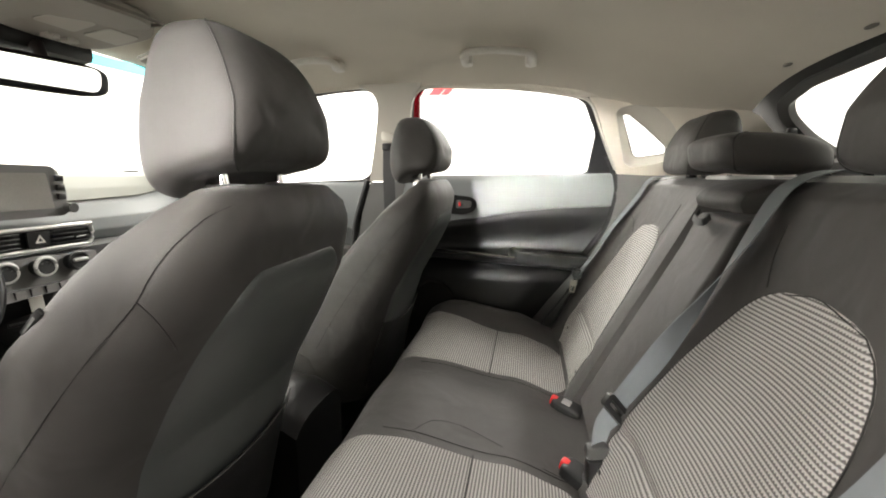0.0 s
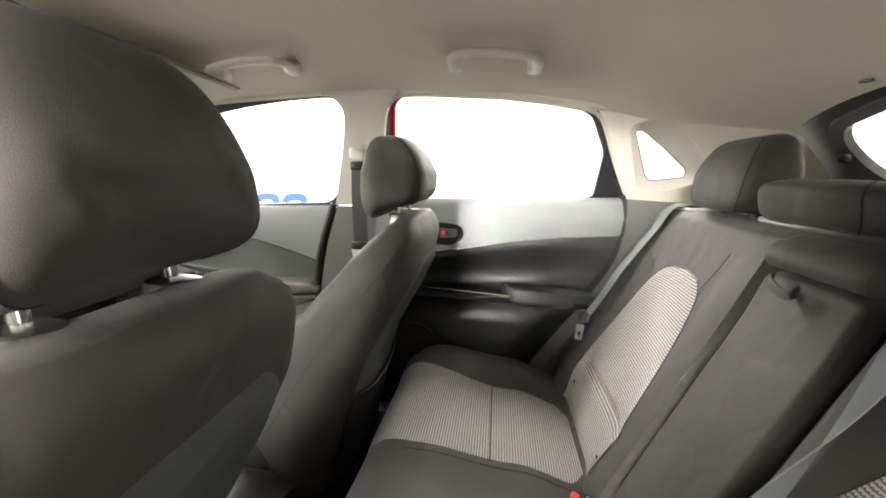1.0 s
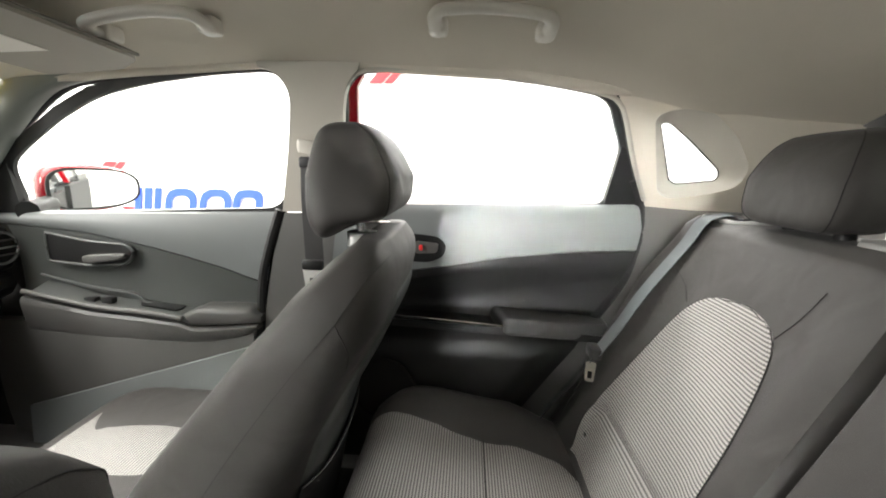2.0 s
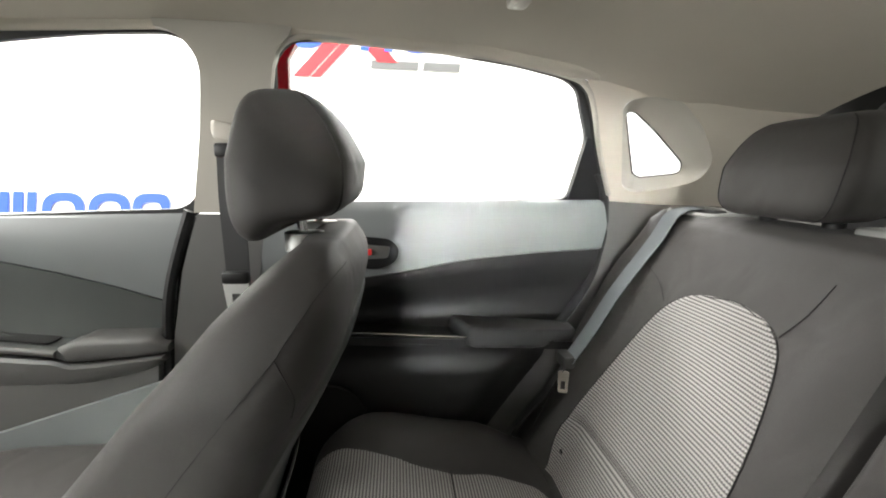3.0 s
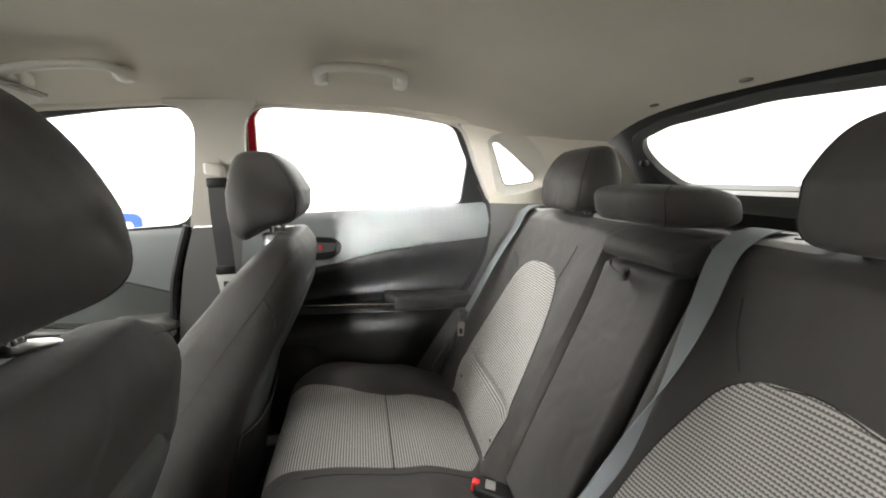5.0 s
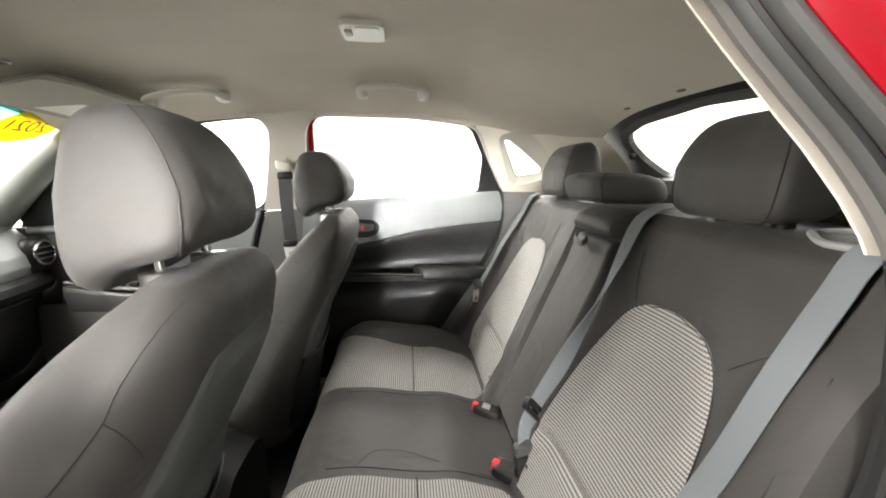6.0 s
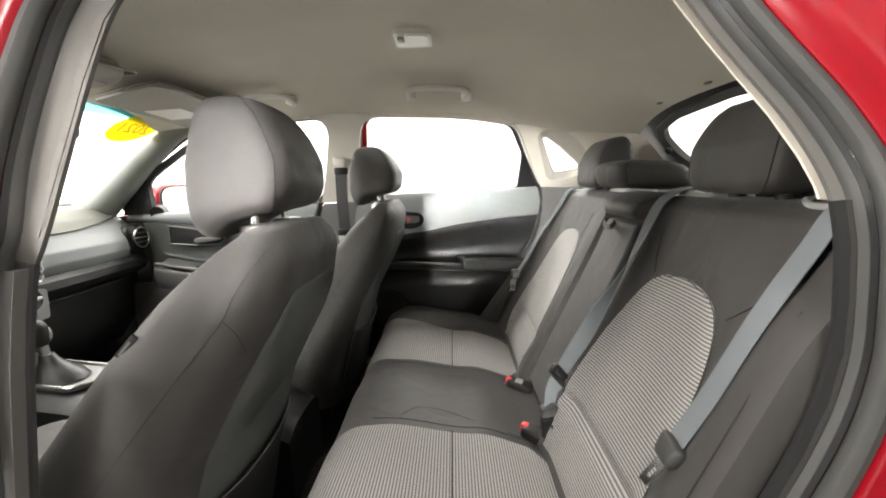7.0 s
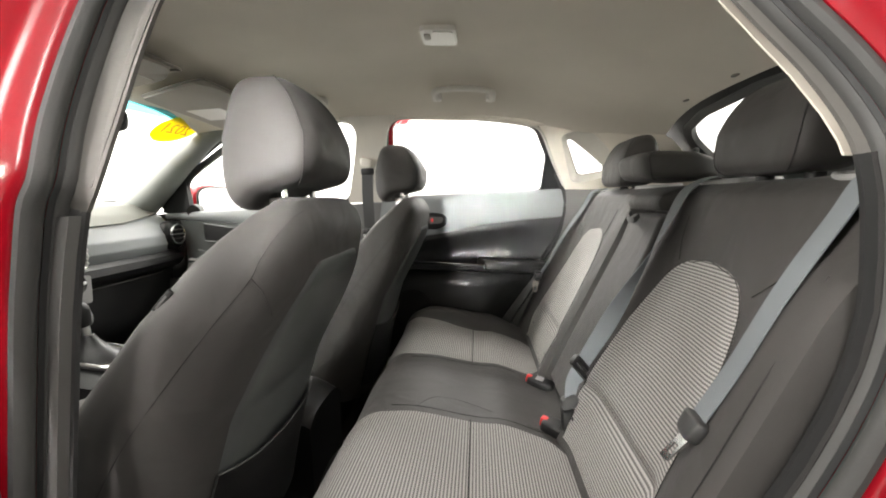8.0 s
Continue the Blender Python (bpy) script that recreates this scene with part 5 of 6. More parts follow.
pas = front_seat([(-0.170, 1.058), (-0.177, 1.052), (-0.192, 1.036), (-0.208, 1.014), (-0.223, 0.992), (-0.231, 0.979), (-0.264, 0.939), (-0.302, 0.892), (-0.334, 0.850), (-0.392, 0.770), (-0.452, 0.680), (-0.50, 0.600)],
                 [(-0.232, 0.978), (-0.224, 0.961), (-0.218, 0.945), (-0.216, 0.928), (-0.222, 0.905)])
pas.location = (0, 0.375, 0)
drv = front_seat([(-0.174, 1.064), (-0.177, 1.055), (-0.182, 1.043), (-0.190, 1.028), (-0.203, 1.004), (-0.213, 0.980), (-0.233, 0.953), (-0.253, 0.929), (-0.32, 0.85), (-0.40, 0.75), (-0.47, 0.64)],
                 [(-0.213, 0.980), (-0.203, 0.962), (-0.201, 0.940), (-0.204, 0.922)])
drv.location = (-0.058, -0.375, 0)
for ob in drv.children:
    if ob.name.startswith("headrest"):
        ob.location.z += 0.016
for ob in pas.children:
    if ob.name.startswith("headrest"):
        ob.scale.z, ob.location.z = 0.90, 0.127
tag = part("airbag_tag", box(-0.019, 0.019, -0.0025, 0.0025, -0.0045, 0.0045, 0.0015), BLACK, drv, "small black woven tag with pale print")
tag.location, tag.rotation_euler = (-0.332, -0.220, 0.953), (0, radians(-45), 0)
part("tag_print", box(-0.014, 0.010, -0.0031, -0.0025, -0.0015, 0.0015, 0), MID, tag)

# ---- belts and buckles ----


def on_back(y, z, off=0.02):
    return (back_x(y, z) - off, y, z)


b = thing("seat_belt", "blue-grey lap and shoulder belt lying on the backrest", "seat belt", (0.4, -0.55, 0.7), "rear belts")
pts = spline([(0.53, -0.585, 1.108), (0.478, -0.572, 1.092), on_back(-0.567, 1.04, 0.008), on_back(-0.567, 0.95, 0.006), on_back(-0.56, 0.85, 0.006), on_back(-0.549, 0.772, 0.010)], 40)
child("webbing", ribbon(pts, 0.046, [(0.30, 0.95, 0.1)] * 40), BELT, b)
tp = Vector(on_back(-0.549, 0.772, 0.012))
child("tongue_grip", placed(cushion_block(0.031, 0.010, 0.017, 0.45, 24, lambda q: Vector((q.x * (1 - 9 * q.z), q.y, q.z))), tp + Vector((-0.004, -0.004, -0.004)), (-0.30, 0.0, -0.55), (0.35, 0.8, 0.2)), GRIP, b, "dark plastic belt tongue grip")
child("tongue_plate", placed(plate(rounded([(-0.013, 0.0), (0.013, 0.0), (0.011, 0.046), (-0.011, 0.046)], 0.004), lambda u, v: (u, 0.0, v), (0, 0.0025, 0), [rounded([(-0.006, 0.02), (0.006, 0.02), (0.006, 0.036), (-0.006, 0.036)], 0.002)[::-1]]), tp + Vector((-0.010, -0.006, -0.012)), (-0.62, -0.1, -0.60), (0.35, 0.8, 0.2)), CHROME, b, "bright steel tongue")
child("lower_webbing", ribbon(spline([tuple(tp), (tp.x - 0.02, tp.y - 0.02, 0.68), (0.20, -0.57, 0.60), (0.18, -0.60, 0.55)], 16), 0.046, [(0.2, 1, 0)] * 16), BELTDK, b)

b = thing("seat_belt", "blue-grey center belt crossing the backrest to its buckle", "seat belt", (0.4, -0.17, 0.6), "rear belts")
ap = Vector((0.2555, -0.155, 0.677))
aw = Vector((0.045, 0.020, -0.058)).normalized()
au = Vector((0.030, 0.025, 0.067))
au = (au - aw * au.dot(aw)).normalized()
pts = spline([(0.585, -0.150, 1.103), (0.53, -0.160, 1.108), (0.483, -0.167, 1.094), (0.455, -0.171, 1.068), (0.418, -0.180, 1.0), (0.379, -0.186, 0.93), (0.335, -0.183, 0.85), (0.296, -0.172, 0.765), tuple(ap + au * 0.012)], 50)
turn = [radians(lerp(86, 2, smooth(0.25, 0.92, i / 49))) for i in range(50)]
ways = [Vector((math.cos(a), math.sin(a), 0)).lerp(aw, smooth(0.75, 1.0, i / 49)) for i, a in enumerate(turn)]
child("webbing", ribbon(pts, 0.047, ways), BELT, b)
fr = rounded([(-0.041, -0.013), (0.041, -0.013), (0.041, 0.015), (-0.041, 0.015)], 0.009)
fi = rounded([(-0.030, -0.004), (0.030, -0.004), (0.030, 0.006), (-0.030, 0.006)], 0.003)
child("adjuster", plate(fr, lambda u, v: ap + aw * u + au * v, tuple(aw.cross(au) * 0.010), [fi[::-1]]), BLACK, b, "black plastic strap adjuster")
child("adjuster_bar", tube([ap + aw * -0.034 + au * 0.010 + aw.cross(au) * -0.004, ap + aw * 0.034 + au * 0.010 + aw.cross(au) * -0.004], 0.005, 10), GRIP, b)
low = spline([tuple(ap - au * 0.004), tuple(ap - au * 0.035), (0.2255, -0.180, 0.618)], 14)
child("lower_webbing", ribbon(low, [lerp(0.052, 0.030, i / 13) for i in range(14)], [tuple(aw)] * 14), BELT, b, "folded blue-grey webbing below the adjuster")
down = Vector((0.004, 0.012, -0.062))
child("tongue_grip", placed(cushion_block(0.021, 0.011, 0.014, 0.45, 20), (0.2235, -0.182, 0.610), down, aw), GRIP, b, "dark plastic belt tongue grip")
child("tongue_plate", placed(box(-0.012, 0.012, -0.0015, 0.0015, -0.004, 0.012, 0.001), (0.2235, -0.184, 0.594), down, aw), CHROME, b, "bright steel tongue")
child("buckle", placed(box(-0.019, 0.019, -0.012, 0.012, -0.030, 0.030, 0.007), (0.2255, -0.176, 0.566), down, aw), BLACK, b, "black plastic belt buckle")
child("stalk", tube(spline([(0.226, -0.170, 0.545), (0.230, -0.160, 0.52), (0.238, -0.150, 0.495)], 8), 0.013, 8), GRIP, b)

b = thing("seat_belt", "blue-grey belt hanging beside the far rear door", "seat belt", (0.4, 0.58, 0.7), "rear belts")
pts = spline([(0.52, 0.57, 1.10), (0.47, 0.572, 1.088), on_back(0.575, 1.03, 0.012), on_back(0.578, 0.92, 0.014), on_back(0.58, 0.83, 0.02), (0.268, 0.582, 0.76)], 36)
child("webbing", ribbon(pts, 0.046, [(0.0, 1, 0.0)] * 36), BELT, b)
child("tongue_grip", box(0.248, 0.276, 0.560, 0.612, 0.745, 0.775, 0.008), GRIP, b, "dark plastic belt tongue grip")
tpl = [(-0.010, -0.026), (0.010, -0.026), (0.012, 0.02), (-0.012, 0.02)]
child("tongue_plate", plate(rounded(tpl, 0.005), lambda u, v: Vector((0.25, 0.562, 0.722)) + u * Vector((0.93, -0.36, 0)) + v * Vector((0.15, 0.35, 0.92)), (-0.001, -0.0028, 0.001), [rounded([(-0.005, -0.019), (0.005, -0.019), (0.005, -0.002), (-0.005, -0.002)], 0.002)[::-1]]), CLIP, b, "dull steel tongue with a slot")
child("lower_webbing", ribbon(spline([(0.262, 0.585, 0.75), (0.23, 0.60, 0.68), (0.17, 0.625, 0.58), (0.15, 0.635, 0.53)], 16), 0.046, [(0.4, 1, 0)] * 16), BELTDK, b)


def buckle(x, y, turn):
    k = thing("belt_buckle", "black belt buckle with a red release button", "belt buckle", (x, y, 0.505), "buckles on the bench")
    part("stalk", box(-0.005, 0.085, -0.018, 0.018, -0.006, 0.016, 0.006), GRIP, k)
    part("buckle_body", cushion_block(0.040, 0.026, 0.017, 0.35, 24, lambda q: Vector((q.x - 0.018, q.y * (1 + 2.5 * q.x), q.z + 0.010))), BLACK, k)
    part("release_button", box(-0.0625, -0.044, -0.009, 0.009, 0.004, 0.0265, 0.003), REDBTN, k, "red release button")
    k.rotation_euler = (0, radians(12), radians(turn))
    return k


first = buckle(0.216, 0.100, -22)
part("maker_label", box(-0.034, -0.012, -0.014, 0.012, 0.0265, 0.0285, 0.0006), TOPTRIM, first, "worn grey label")
buckle(0.220, -0.150, -30)

b = thing("front_seat_belt", "front belt hanging from the center post with its steel tongue", "seat belt", (-0.422, 0.6, 0.9))
child("slide_cover", cushion_block(0.026, 0.014, 0.018, 0.45, 20, lambda q: Vector((-0.427 + q.x, 0.602 + q.y, 1.232 + q.z - 0.2 * q.x))), TRIM, b, "beige belt guide cover")
child("guide", box(-0.452, -0.397, 0.592, 0.606, 1.185, 1.212, 0.006), BLACK, b)
child("webbing", ribbon(spline([(-0.425, 0.60, 1.21), (-0.429, 0.602, 1.1), (-0.429, 0.61, 0.95), (-0.432, 0.625, 0.6)], 20), 0.046, [(1, 0, 0)] * 20), BELTDK, b)
child("tongue_grip", box(-0.454, -0.402, 0.585, 0.605, 0.94, 0.965, 0.006), BLACK, b)
child("tongue_plate", plate(rounded([(-0.447, 0.885), (-0.412, 0.885), (-0.404, 0.945), (-0.454, 0.945)], 0.004), lambda u, v: (u, 0.592, v), (0, 0.003, 0), [rounded([(-0.438, 0.892), (-0.421, 0.892), (-0.421, 0.92), (-0.438, 0.92)], 0.002)[::-1]]), TONGUE, b, "bright steel tongue")

# ---- fittings on the headliner ----


def roof_z(x, y):
    hw = roof_half(x)
    return lerp(roof_mid(x), roof_edge(x), min(1, abs(y) / hw) ** 3.2)


def grab_handle(x0, x1, y):
    g = thing("grab_handle", "beige plastic grab handle folded against the headliner", "grab handle", ((x0 + x1) / 2, y, roof_z((x0 + x1) / 2, y)), "grab handles")
    def at(f, dy, dz):
        x = lerp(x0, x1, f)
        return Vector((x, y + dy, roof_z(x, y + dy) + dz))
    line = [at(0.05, 0.058, -0.010), at(0.045, 0.050, -0.024), at(0.03, 0.020, -0.027), at(0.04, 0.004, -0.026), at(0.10, -0.006, -0.024), at(0.3, -0.010, -0.021), at(0.5, -0.011, -0.020), at(0.7, -0.010, -0.021), at(0.90, -0.006, -0.024), at(0.96, 0.004, -0.026), at(0.97, 0.020, -0.027), at(0.955, 0.050, -0.024), at(0.95, 0.058, -0.010)]
    pts = spline(line, 72)
    thick = [0.0125 + 0.002 * smooth(0.18, 0.04, min(i, 71 - i) / 71) for i in range(72)]
    child("grip", tube(pts, thick, 14, 0.80), HANDLE, g)
    for f in (0.05, 0.95):
        c = at(f, 0.048, -0.018)
        child("mount", cushion_block(0.017, 0.021, 0.015, 0.42, 20, lambda q: c + q), HANDLE, g)
    return g


grab_handle(-0.125, 0.087, 0.385)
grab_handle(-0.740, -0.522, 0.375)

dz = roof_z(-0.07, 0.0)
lamp = thing("ceiling_lamp", "white plastic dome lamp on the headliner, switched off", "dome lamp", (-0.08, 0.0, dz))
child("housing", plate(rounded([(-0.112, -0.03), (-0.022, -0.03), (-0.022, 0.075), (-0.112, 0.075)], 0.016), lambda u, v: (u, v, roof_z(u, v) - 0.0), (0, 0, -0.012)), LAMPW, lamp)
child("lens", plate(rounded([(-0.082, -0.022), (-0.030, -0.022), (-0.030, 0.066), (-0.082, 0.066)], 0.01), lambda u, v: (u, v, roof_z(u, v) - 0.012), (0, 0, -0.003)), LAMPW, lamp, "smooth white lamp lens")
child("switch", box(-0.104, -0.088, -0.008, 0.022, dz - 0.018, dz - 0.01, 0.003), TRIM, lamp, "grey rocker switch")

for y in (-0.235, -0.002, 0.234):
    c = thing("trim_clip", "small beige push clip in the headliner edge", "trim clip", (0.646, y, roof_z(0.646, y)), "clips along the tailgate")
    child("clip_head", cushion_block(0.006, 0.013, 0.003, 0.7, 16, lambda q: Vector((0.646, y, roof_z(0.646, y) - 0.004)) + q), CLIP, c)

def visor_z(x, y):
    """Underside of a folded sun visor, flat and dipping to the windscreen."""
    return 1.416 + 0.03 * (x + 0.72) - 0.055 * (y - 0.05)


for s in (1, -1):
    vis = thing("sun_visor", "beige cloth sun visor folded up against the headliner", "sun visor", (-0.93, s * 0.33, 1.43), "sun visors")
    poly = rounded([(-0.99, 0.13), (-0.755, 0.045), (-0.725, 0.10), (-0.715, 0.47), (-0.80, 0.53), (-0.99, 0.55)], 0.02)
    child("pad", plate(poly, lambda u, v: (u, s * v, visor_z(u, v)), (0, 0, 0.014)), VISOR, vis)
    # dark bead that draws the shaded gap between visor and headliner
    child("gap_line", tube(spline([(u, s * v, visor_z(u, v) + 0.009) for u, v in ((-0.985, 0.128), (-0.757, 0.046), (-0.724, 0.10), (-0.714, 0.47))], 40), 0.0035, 6), CLIP, vis)
    child("label", plate([(-0.95, 0.27), (-0.83, 0.27), (-0.83, 0.40), (-0.95, 0.40)], lambda u, v: (u, s * v, visor_z(u, v) - 0.0015), (0, 0, 0.001)), LAMPW, vis, "pale printed warning label", False)

con = thing("overhead_console", "beige overhead lamp console above the mirror", "overhead console", (-0.89, -0.1, 1.43))
child("body", cushion_block(0.115, 0.115, 0.030, 0.5, 32, lambda q: Vector((-0.90 + q.x, -0.09 + q.y, roof_mid(-0.90 + q.x) - 0.024 + q.z))), VISOR, con)
for y in (-0.150, -0.052):
    lens = rounded([(-0.895, y - 0.040), (-0.825, y - 0.036), (-0.825, y + 0.036), (-0.895, y + 0.040)], 0.010)
    child("map_lens", plate(lens, lambda u, v: (u, v, roof_mid(u) - 0.0525 + 0.6 * (u + 0.89) ** 2), (0, 0, -0.004)), TRIM, con, "pale map lamp lens")
    child("lens_rim", tube(spline([(u, v, roof_mid(u) - 0.0535 + 0.6 * (u + 0.89) ** 2) for u, v in lens], 40, True), 0.0016, 6, closed=True), CLIP, con)
for y in (-0.12, -0.08):
    child("button", box(-0.96, -0.935, y - 0.012, y + 0.012, 1.388, 1.400, 0.003), TRIM, con)

rv = thing("rear_view_mirror", "black framed rear view mirror on the windscreen", "mirror", (-0.92, -0.02, 1.33))
mc = Vector((-0.90, -0.192, 1.298))
mrot = Matrix.Rotation(radians(-14), 3, "Z") @ Matrix.Rotation(radians(6.5), 3, "Y")
child("shell", cushion_block(0.02, 0.125, 0.036, 0.55, 32, lambda q: mc + mrot @ q), BLACK, rv)
child("mirror_glass", plate(rounded([(-0.112, -0.023), (0.100, -0.023), (0.104, 0.026), (-0.112, 0.026)], 0.020), lambda u, v: mc + mrot @ Vector((0.0205, u, v)), (0.001, 0, 0)), MIRROR, rv, "mirror glass")
child("arm", tube([(-0.925, -0.16, 1.32), (-1.02, -0.10, 1.40)], 0.014, 10), BLACK, rv)
child("foot", box(-1.14, -0.985, -0.19, 0.01, 1.362, 1.412, 0.018), BLACK, rv)

# ---- dashboard ----
dash = thing("dashboard", "grey soft dashboard with screen, vents and glove box", "dashboard", (-1.5, 0, 0.6))
DP = [(-1.75, 1.103), (-1.55, 1.104), (-1.43, 1.085), (-1.375, 1.045), (-1.33, 1.0), (-1.305, 0.955), (-1.30, 0.915), (-1.315, 0.885)]
DL = [(-1.30, 0.885), (-1.275, 0.87), (-1.27, 0.845), (-1.29, 0.82), (-1.33, 0.80), (-1.35, 0.62), (-1.45, 0.50), (-1.7, 0.42)]


def dash_skin(prof):
    return lambda u, v: (lambda p: (p[0] - 0.06 * abs(2 * u - 1) ** 3, lerp(-0.69, 0.69, u), p[1]))((curve_at([(i / (len(prof) - 1), p[0]) for i, p in enumerate(prof)], v), curve_at([(i / (len(prof) - 1), p[1]) for i, p in enumerate(prof)], v)))


DV = [i / (len(DP) - 1) for i in range(len(DP))]


def pad_end(y):
    """Where the top pad meets the grey face, as a share of the profile."""
    z = curve_at([(-0.7, 1.0), (0.15, 1.007), (0.4, 1.014), (0.57, 1.034), (0.69, 1.05)], y)
    return curve_at([(-p[1], v) for p, v in list(zip(DP, DV))[1:]], -z)


def dash_at(y, v, lift=0.0):
    x = curve_at(list(zip(DV, [p[0] for p in DP])), v)
    return (x - 0.06 * abs(y / 0.69) ** 3 + lift, y, curve_at(list(zip(DV, [p[1] for p in DP])), v) + lift)


child("top_pad", sheet(lambda u, v: (lambda y: dash_at(y, pad_end(y) * v, 0.005))(lerp(-0.69, 0.69, u)), 48, 30, (-0.015, 0, -0.015)), PAD, dash, "olive grey dashboard top pad")
child("upper_body", sheet(lambda u, v: (lambda y: dash_at(y, lerp(pad_end(y) - 0.03, 1, v)))(lerp(-0.69, 0.69, u)), 48, 24, (-0.02, 0, -0.02)), GREY, dash, "grey upper dashboard face")
for k in range(3):
    child("defrost_slot", box(-1.62 + 0.03 * k, -1.605 + 0.03 * k, 0.54, 0.60, 1.104, 1.1105, 0.002), BLACK, dash)
child("lower_body", sheet(dash_skin(DL), 40, 28, (-0.02, 0, -0.01)), BLACK, dash, "black lower dashboard with glove box")
child("glove_line", tube([(-1.325 - 0.06 * abs(y / 0.69) ** 3, y, 0.795) for y in np.linspace(0.14, 0.6, 12)], 0.002, 6), MID, dash)
# side vent
vc = Vector((-1.335, 0.665, 0.955))
vent = child("round_vent", tube([vc + Vector((0.005, 0, 0)), vc + Vector((-0.03, 0, 0))], 0.045, 24), BLACK, dash, "round air vent")
child("vent_ring", tube([vc + Vector((0.008, 0.043 * math.cos(a), 0.043 * math.sin(a))) for a in np.linspace(0, 2 * math.pi, 32, endpoint=False)], 0.005, 8, closed=True), CHROME, vent, "bright vent ring")
for k in (-0.02, 0.0, 0.02):
    child("vane", box(vc.x + 0.004, vc.x + 0.012, vc.y - 0.036, vc.y + 0.036, vc.z + k - 0.002, vc.z + k + 0.002, 0.001), STEEL if k == 0 else MID, vent)
child("vent_pod", cushion_block(0.03, 0.062, 0.065, 0.7, 24, lambda q: vc + Vector((-0.028, 0.0, -0.005)) + q), BLACK, dash)
# screen
scr = child("screen_housing", plate(rounded([(-0.20, 0.975), (0.085, 0.975), (0.098, 1.06), (0.08, 1.118), (-0.20, 1.125)], 0.02), lambda u, v: (-1.255 - 0.15 * (v - 1.0), u, v), (-0.03, 0, 0)), MID, dash, "free standing touch screen")
child("display", plate(rounded([(-0.17, 0.998), (0.052, 0.998), (0.052, 1.098), (-0.17, 1.098)], 0.004), lambda u, v: (-1.253 - 0.15 * (v - 1.0), u, v), (0.001, 0, 0)), SCREEN, scr, "dull switched off display", False)
child("knob", tube([(-1.255, 0.088, 0.997), (-1.232, 0.088, 0.997)], 0.014, 16), CHROME, scr, "bright tuning knob")
for k in range(3):
    child("key", box(-1.262, -1.25, 0.066, 0.086, 1.022 + 0.026 * k, 1.04 + 0.026 * k, 0.003), DARK, scr)
# center vents
cv = child("center_vent", plate(rounded([(-0.26, 0.8850), (0.15, 0.8850), (0.15, 0.9450), (-0.26, 0.9450)], 0.028), lambda u, v: (-1.262, u, v), (-0.02, 0, 0)), BLACK, dash, "black double air vent with hazard switch")
child("vent_ring", tube(spline([(-1.258, u, v) for u, v in rounded([(-0.26, 0.8850), (0.15, 0.8850), (0.15, 0.9450), (-0.26, 0.9450)], 0.028)], 60, True), 0.006, 8, closed=True), SATIN, cv, "silver vent surround")
for k in range(4):
    for y0, y1 in ((0.035, 0.138), (-0.24, -0.045)):
        child("vane", box(-1.262, -1.25, y0, y1, 0.8950 + 0.0125 * k, 0.8980 + 0.0125 * k, 0.001), DARK, cv)
child("vent_tab", box(-1.25, -1.24, 0.088, 0.118, 0.9070, 0.9120, 0.001), CHROME, cv)
hz = child("hazard_switch", plate(rounded([(-0.03, 0.8920), (0.025, 0.8920), (0.025, 0.9380), (-0.03, 0.9380)], 0.006), lambda u, v: (-1.255, u, v), (0.006, 0, 0)), DARK, cv)
child("hazard_mark", plate([(-0.014, 0.9050), (0.012, 0.9050), (-0.001, 0.9280)], lambda u, v: (-1.248, u, v), (0.001, 0, 0), [[(-0.007, 0.9090), (-0.001, 0.9210), (0.005, 0.9090)]]), LAMPW, cv, "pale triangle mark", False)
# climate panel
cp = child("climate_panel", plate(rounded([(-0.22, 0.775), (0.125, 0.775), (0.15, 0.86), (-0.22, 0.875)], 0.01), lambda u, v: (-1.255 + 0.25 * (0.87 - v), u, v), (-0.02, 0, 0)), MID, dash, "climate control panel")
def dial(y, pointer):
    c0 = Vector((-1.245, y, 0.838))
    d = child("dial", tube([c0, c0 + Vector((0.032, 0, 0.007))], 0.0225, 28), BLACK, cp, "round black climate dial")
    child("dial_ring", tube([c0 + Vector((0.030, 0.0245 * math.cos(a), 0.006 + 0.0245 * math.sin(a))) for a in np.linspace(0, 2 * math.pi, 28, endpoint=False)], 0.0052, 8, closed=True), DARK if pointer else SATIN, d, "" if pointer else "silver dial ring")
    if pointer:
        child("pointer", box(-1.214, -1.203, y - 0.019, y + 0.021, 0.841, 0.852, 0.004), SATIN, d, "silver pointer bar")
    else:
        for k in range(6):
            a = k * math.pi / 3 + 0.3
            child("print_mark", box(-1.2135, -1.2125, y + 0.012 * math.cos(a) - 0.002, y + 0.012 * math.cos(a) + 0.002, 0.845 + 0.012 * math.sin(a) - 0.0015, 0.845 + 0.012 * math.sin(a) + 0.0015, 0), MID, d)


dial(-0.02, False)
dial(0.067, True)
dial(-0.11, False)
row = child("button_row", plate(rounded([(-0.13, 0.766), (0.075, 0.770), (0.092, 0.780), (0.075, 0.792), (-0.13, 0.790)], 0.004), lambda u, v: (-1.222 + 0.3 * (0.79 - v), u, v), (-0.03, 0, 0)), MID, cp, "grey row of climate buttons")
for k in range(5):
    child("button_gap", box(-1.2215, -1.2145, -0.10 + 0.036 * k, -0.0985 + 0.036 * k, 0.770, 0.789, 0), BLACK, row)
child("tray_lip", tube(spline([(-1.225, -0.12, 0.705), (-1.215, 0.0, 0.700), (-1.225, 0.10, 0.712), (-1.25, 0.125, 0.74)], 24), 0.006, 8), DARK, dash, "glossy black edge of the tray")
card = thing("paper_card", "small white card standing in the dashboard tray", "card", (-1.326, 0.018, 0.697))
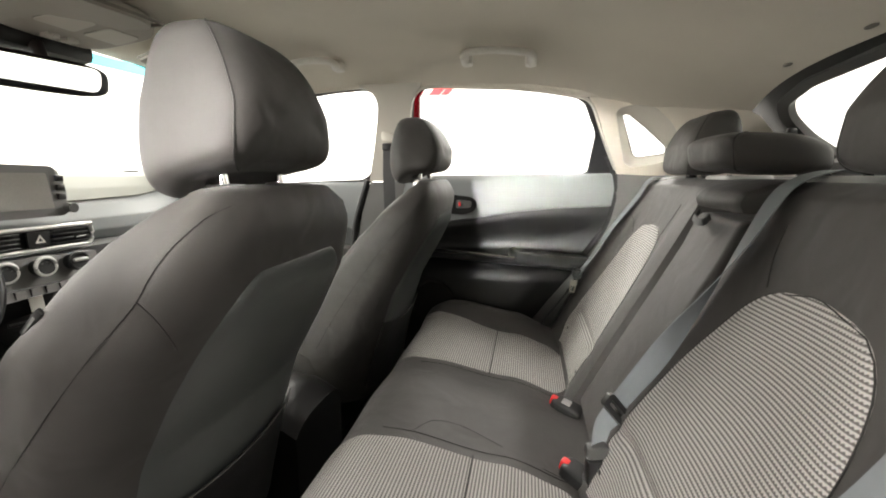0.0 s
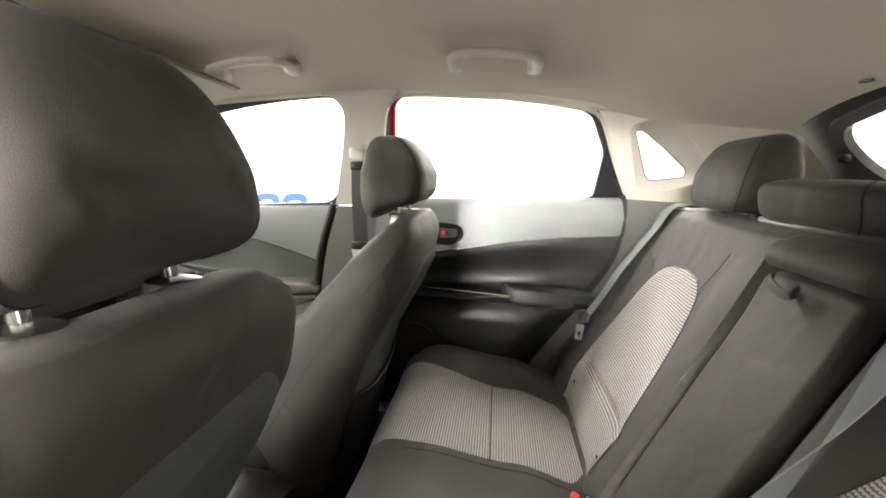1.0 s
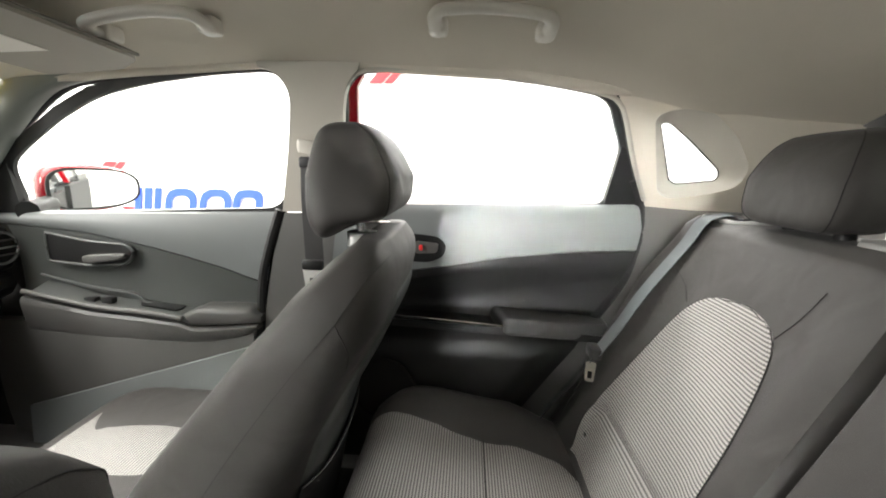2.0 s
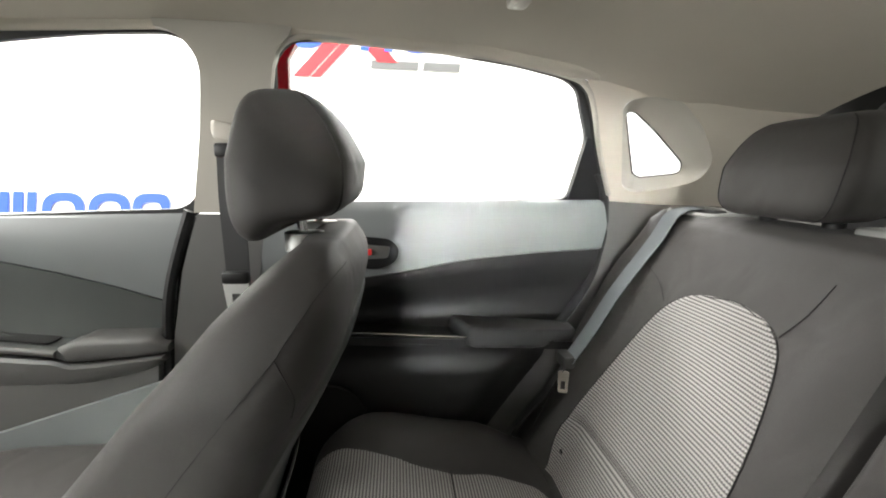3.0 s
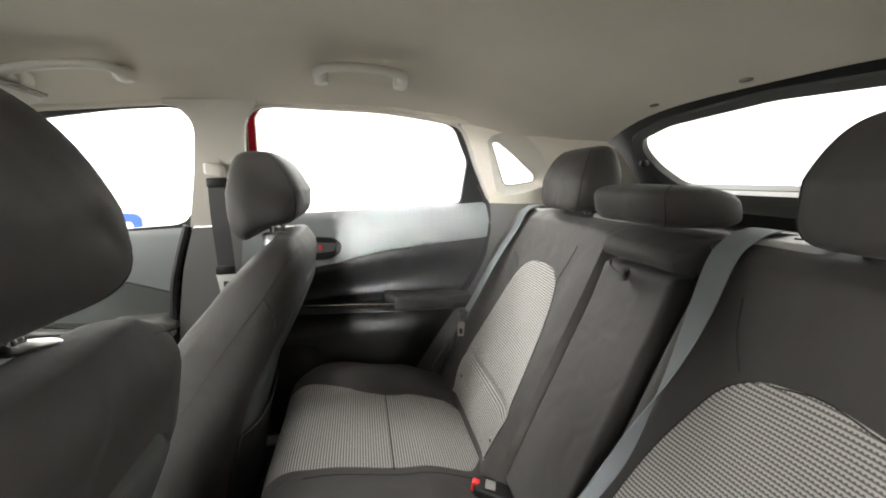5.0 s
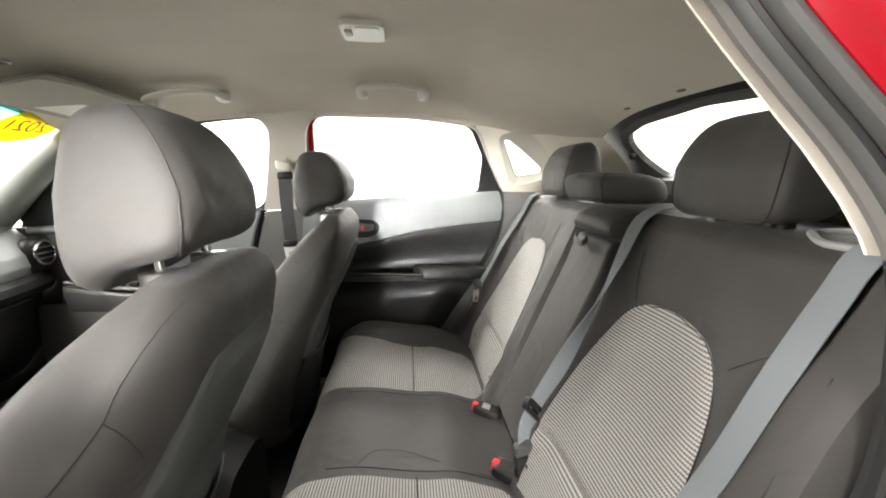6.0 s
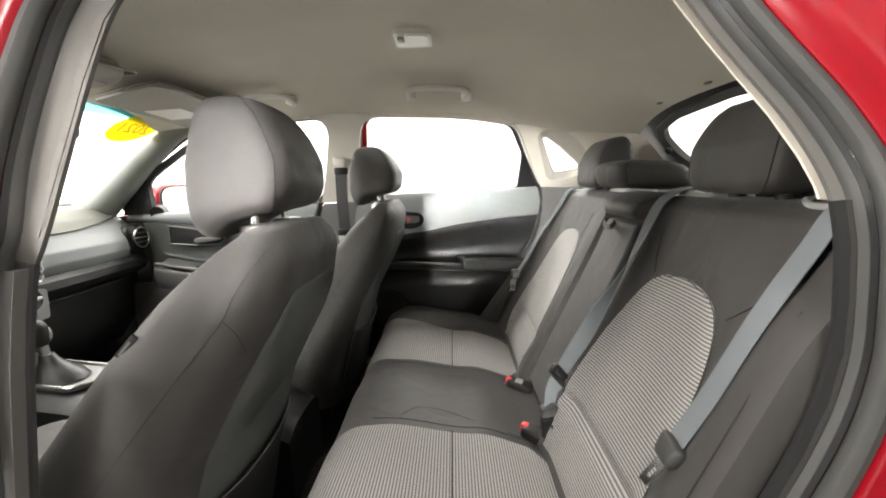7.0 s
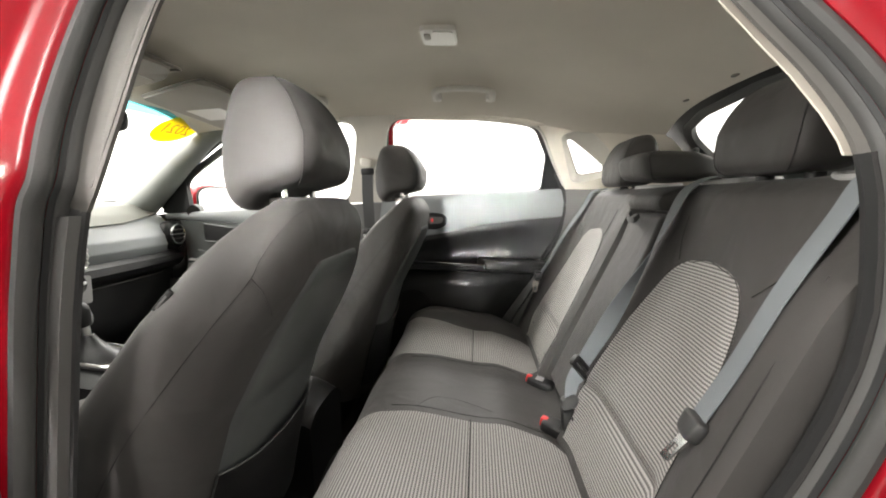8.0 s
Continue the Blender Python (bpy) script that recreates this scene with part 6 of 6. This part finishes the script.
part("sheet", box(-0.001, 0.001, -0.018, 0.018, 0.0, 0.046, 0), LAMPW, card)
card.rotation_euler = (0, radians(-8), 0)
# center console, gear lever
cc = thing("center_console", "charcoal center console with silver shifter surround", "center console", (-0.9, 0, 0.3))
child("body", sheet(lambda u, v: (lerp(-1.30, -0.42, u), lerp(-0.115, 0.115, v), 0.30 + curve_at([(0, 0.40), (0.15, 0.345), (0.36, 0.315), (0.55, 0.26), (0.75, 0.265), (0.93, 0.255), (1, 0.22)], u) - 0.03 * abs(2 * v - 1) ** 4), 40, 16, (0, 0, -0.20)), BLACK, cc)
child("shift_plate", plate(rounded([(-1.24, -0.07), (-1.02, -0.07), (-0.975, 0.0), (-1.02, 0.075), (-1.24, 0.075)], 0.02), lambda u, v: (u, v, 0.622 - 0.12 * (u + 1.0)), (0, 0, 0.008)), MID, cc)
child("shift_surround", tube(spline([(u, v, 0.633 - 0.12 * (u + 1.0)) for u, v in rounded([(-1.24, -0.07), (-1.02, -0.07), (-0.975, 0.0), (-1.02, 0.075), (-1.24, 0.075)], 0.02)], 50, True), 0.005, 6, closed=True), STEEL, cc, "silver surround of the shifter")
gl = thing("gear_lever", "black gear lever with a leather boot", "gear lever", (-1.1, -0.01, 0.63))
child("boot", loft([[(-1.10 + r * math.cos(a) * 1.2 - 0.006 * k, -0.01 + r * math.sin(a), 0.638 + 0.018 * k) for a in np.linspace(0, 2 * math.pi, 16, endpoint=False)] for k, r in enumerate((0.062, 0.055, 0.034, 0.022, 0.016))]), BLACK, gl)
child("shaft", tube([(-1.125, -0.01, 0.70), (-1.13, -0.01, 0.735)], 0.012, 10), STEEL, gl)
child("knob", cushion_block(0.024, 0.02, 0.038, 0.7, 20, lambda q: Vector((-1.135, -0.012, 0.768)) + q), BLACK, gl)
# steering wheel
sw = thing("steering_wheel", "black steering wheel before the driver's seat", "steering wheel", (-1.02, -0.375, 0.9))
sr = Matrix.Rotation(radians(-25), 3, "Y")
sc = Vector((-1.13, -0.375, 0.88))
child("rim", tube([sc + sr @ Vector((0, 0.185 * math.cos(a), 0.185 * math.sin(a))) for a in np.linspace(0, 2 * math.pi, 40, endpoint=False)], 0.016, 10, closed=True), BLACK, sw)
child("hub", cushion_block(0.03, 0.075, 0.06, 0.6, 24, lambda q: sc + sr @ (q + Vector((-0.03, 0, 0)))), BLACK, sw)
for a in (0, math.pi, -math.pi / 2):
    child("spoke", tube([sc + sr @ Vector((-0.02, 0.05 * math.cos(a), 0.05 * math.sin(a))), sc + sr @ Vector((0, 0.18 * math.cos(a), 0.18 * math.sin(a)))], 0.016, 8), DARK, sw)
child("column", tube([sc + Vector((-0.05, 0, -0.02)), sc + Vector((-0.35, 0, -0.16))], 0.05, 14), BLACK, sw)

# year on the sticker, facing outward
fc = bpy.data.curves.new("year_print", "FONT")
fc.body = "2021"
fc.size = 0.066
fc.align_x = fc.align_y = "CENTER"
fc.extrude = 0.0004
tx = new("year_print", fc)
q0, qx, qy = Vector(stick(SY, SK, 0, 0)), Vector(stick(SY, SK, 0.05, 0)), Vector(stick(SY, SK, 0, -0.05))
ex = -(qx - q0).normalized()
ey = (qy - q0).normalized()
ez = ex.cross(ey).normalized()
ey = ez.cross(ex)
inner = (q0 - Vector((0, 0, 0.002)))
m = Matrix(((*[ex[i] for i in range(3)],), (*[ey[i] for i in range(3)],), (*[ez[i] for i in range(3)],))).transposed().to_4x4()
tx.matrix_world = Matrix.Translation(inner) @ m @ Matrix.Diagonal((1, 1.25, 1, 1))
dg = bpy.context.evaluated_depsgraph_get()
me = bpy.data.meshes.new_from_object(tx.evaluated_get(dg))
mw = tx.matrix_world.copy()
bpy.data.objects.remove(tx)
me.transform(mw)
me.materials.clear()
me.materials.append(BROWN)
yp = new("year_print", me)
yp.parent = ws
yp.matrix_parent_inverse = Matrix.Translation(-Vector(ws.location))
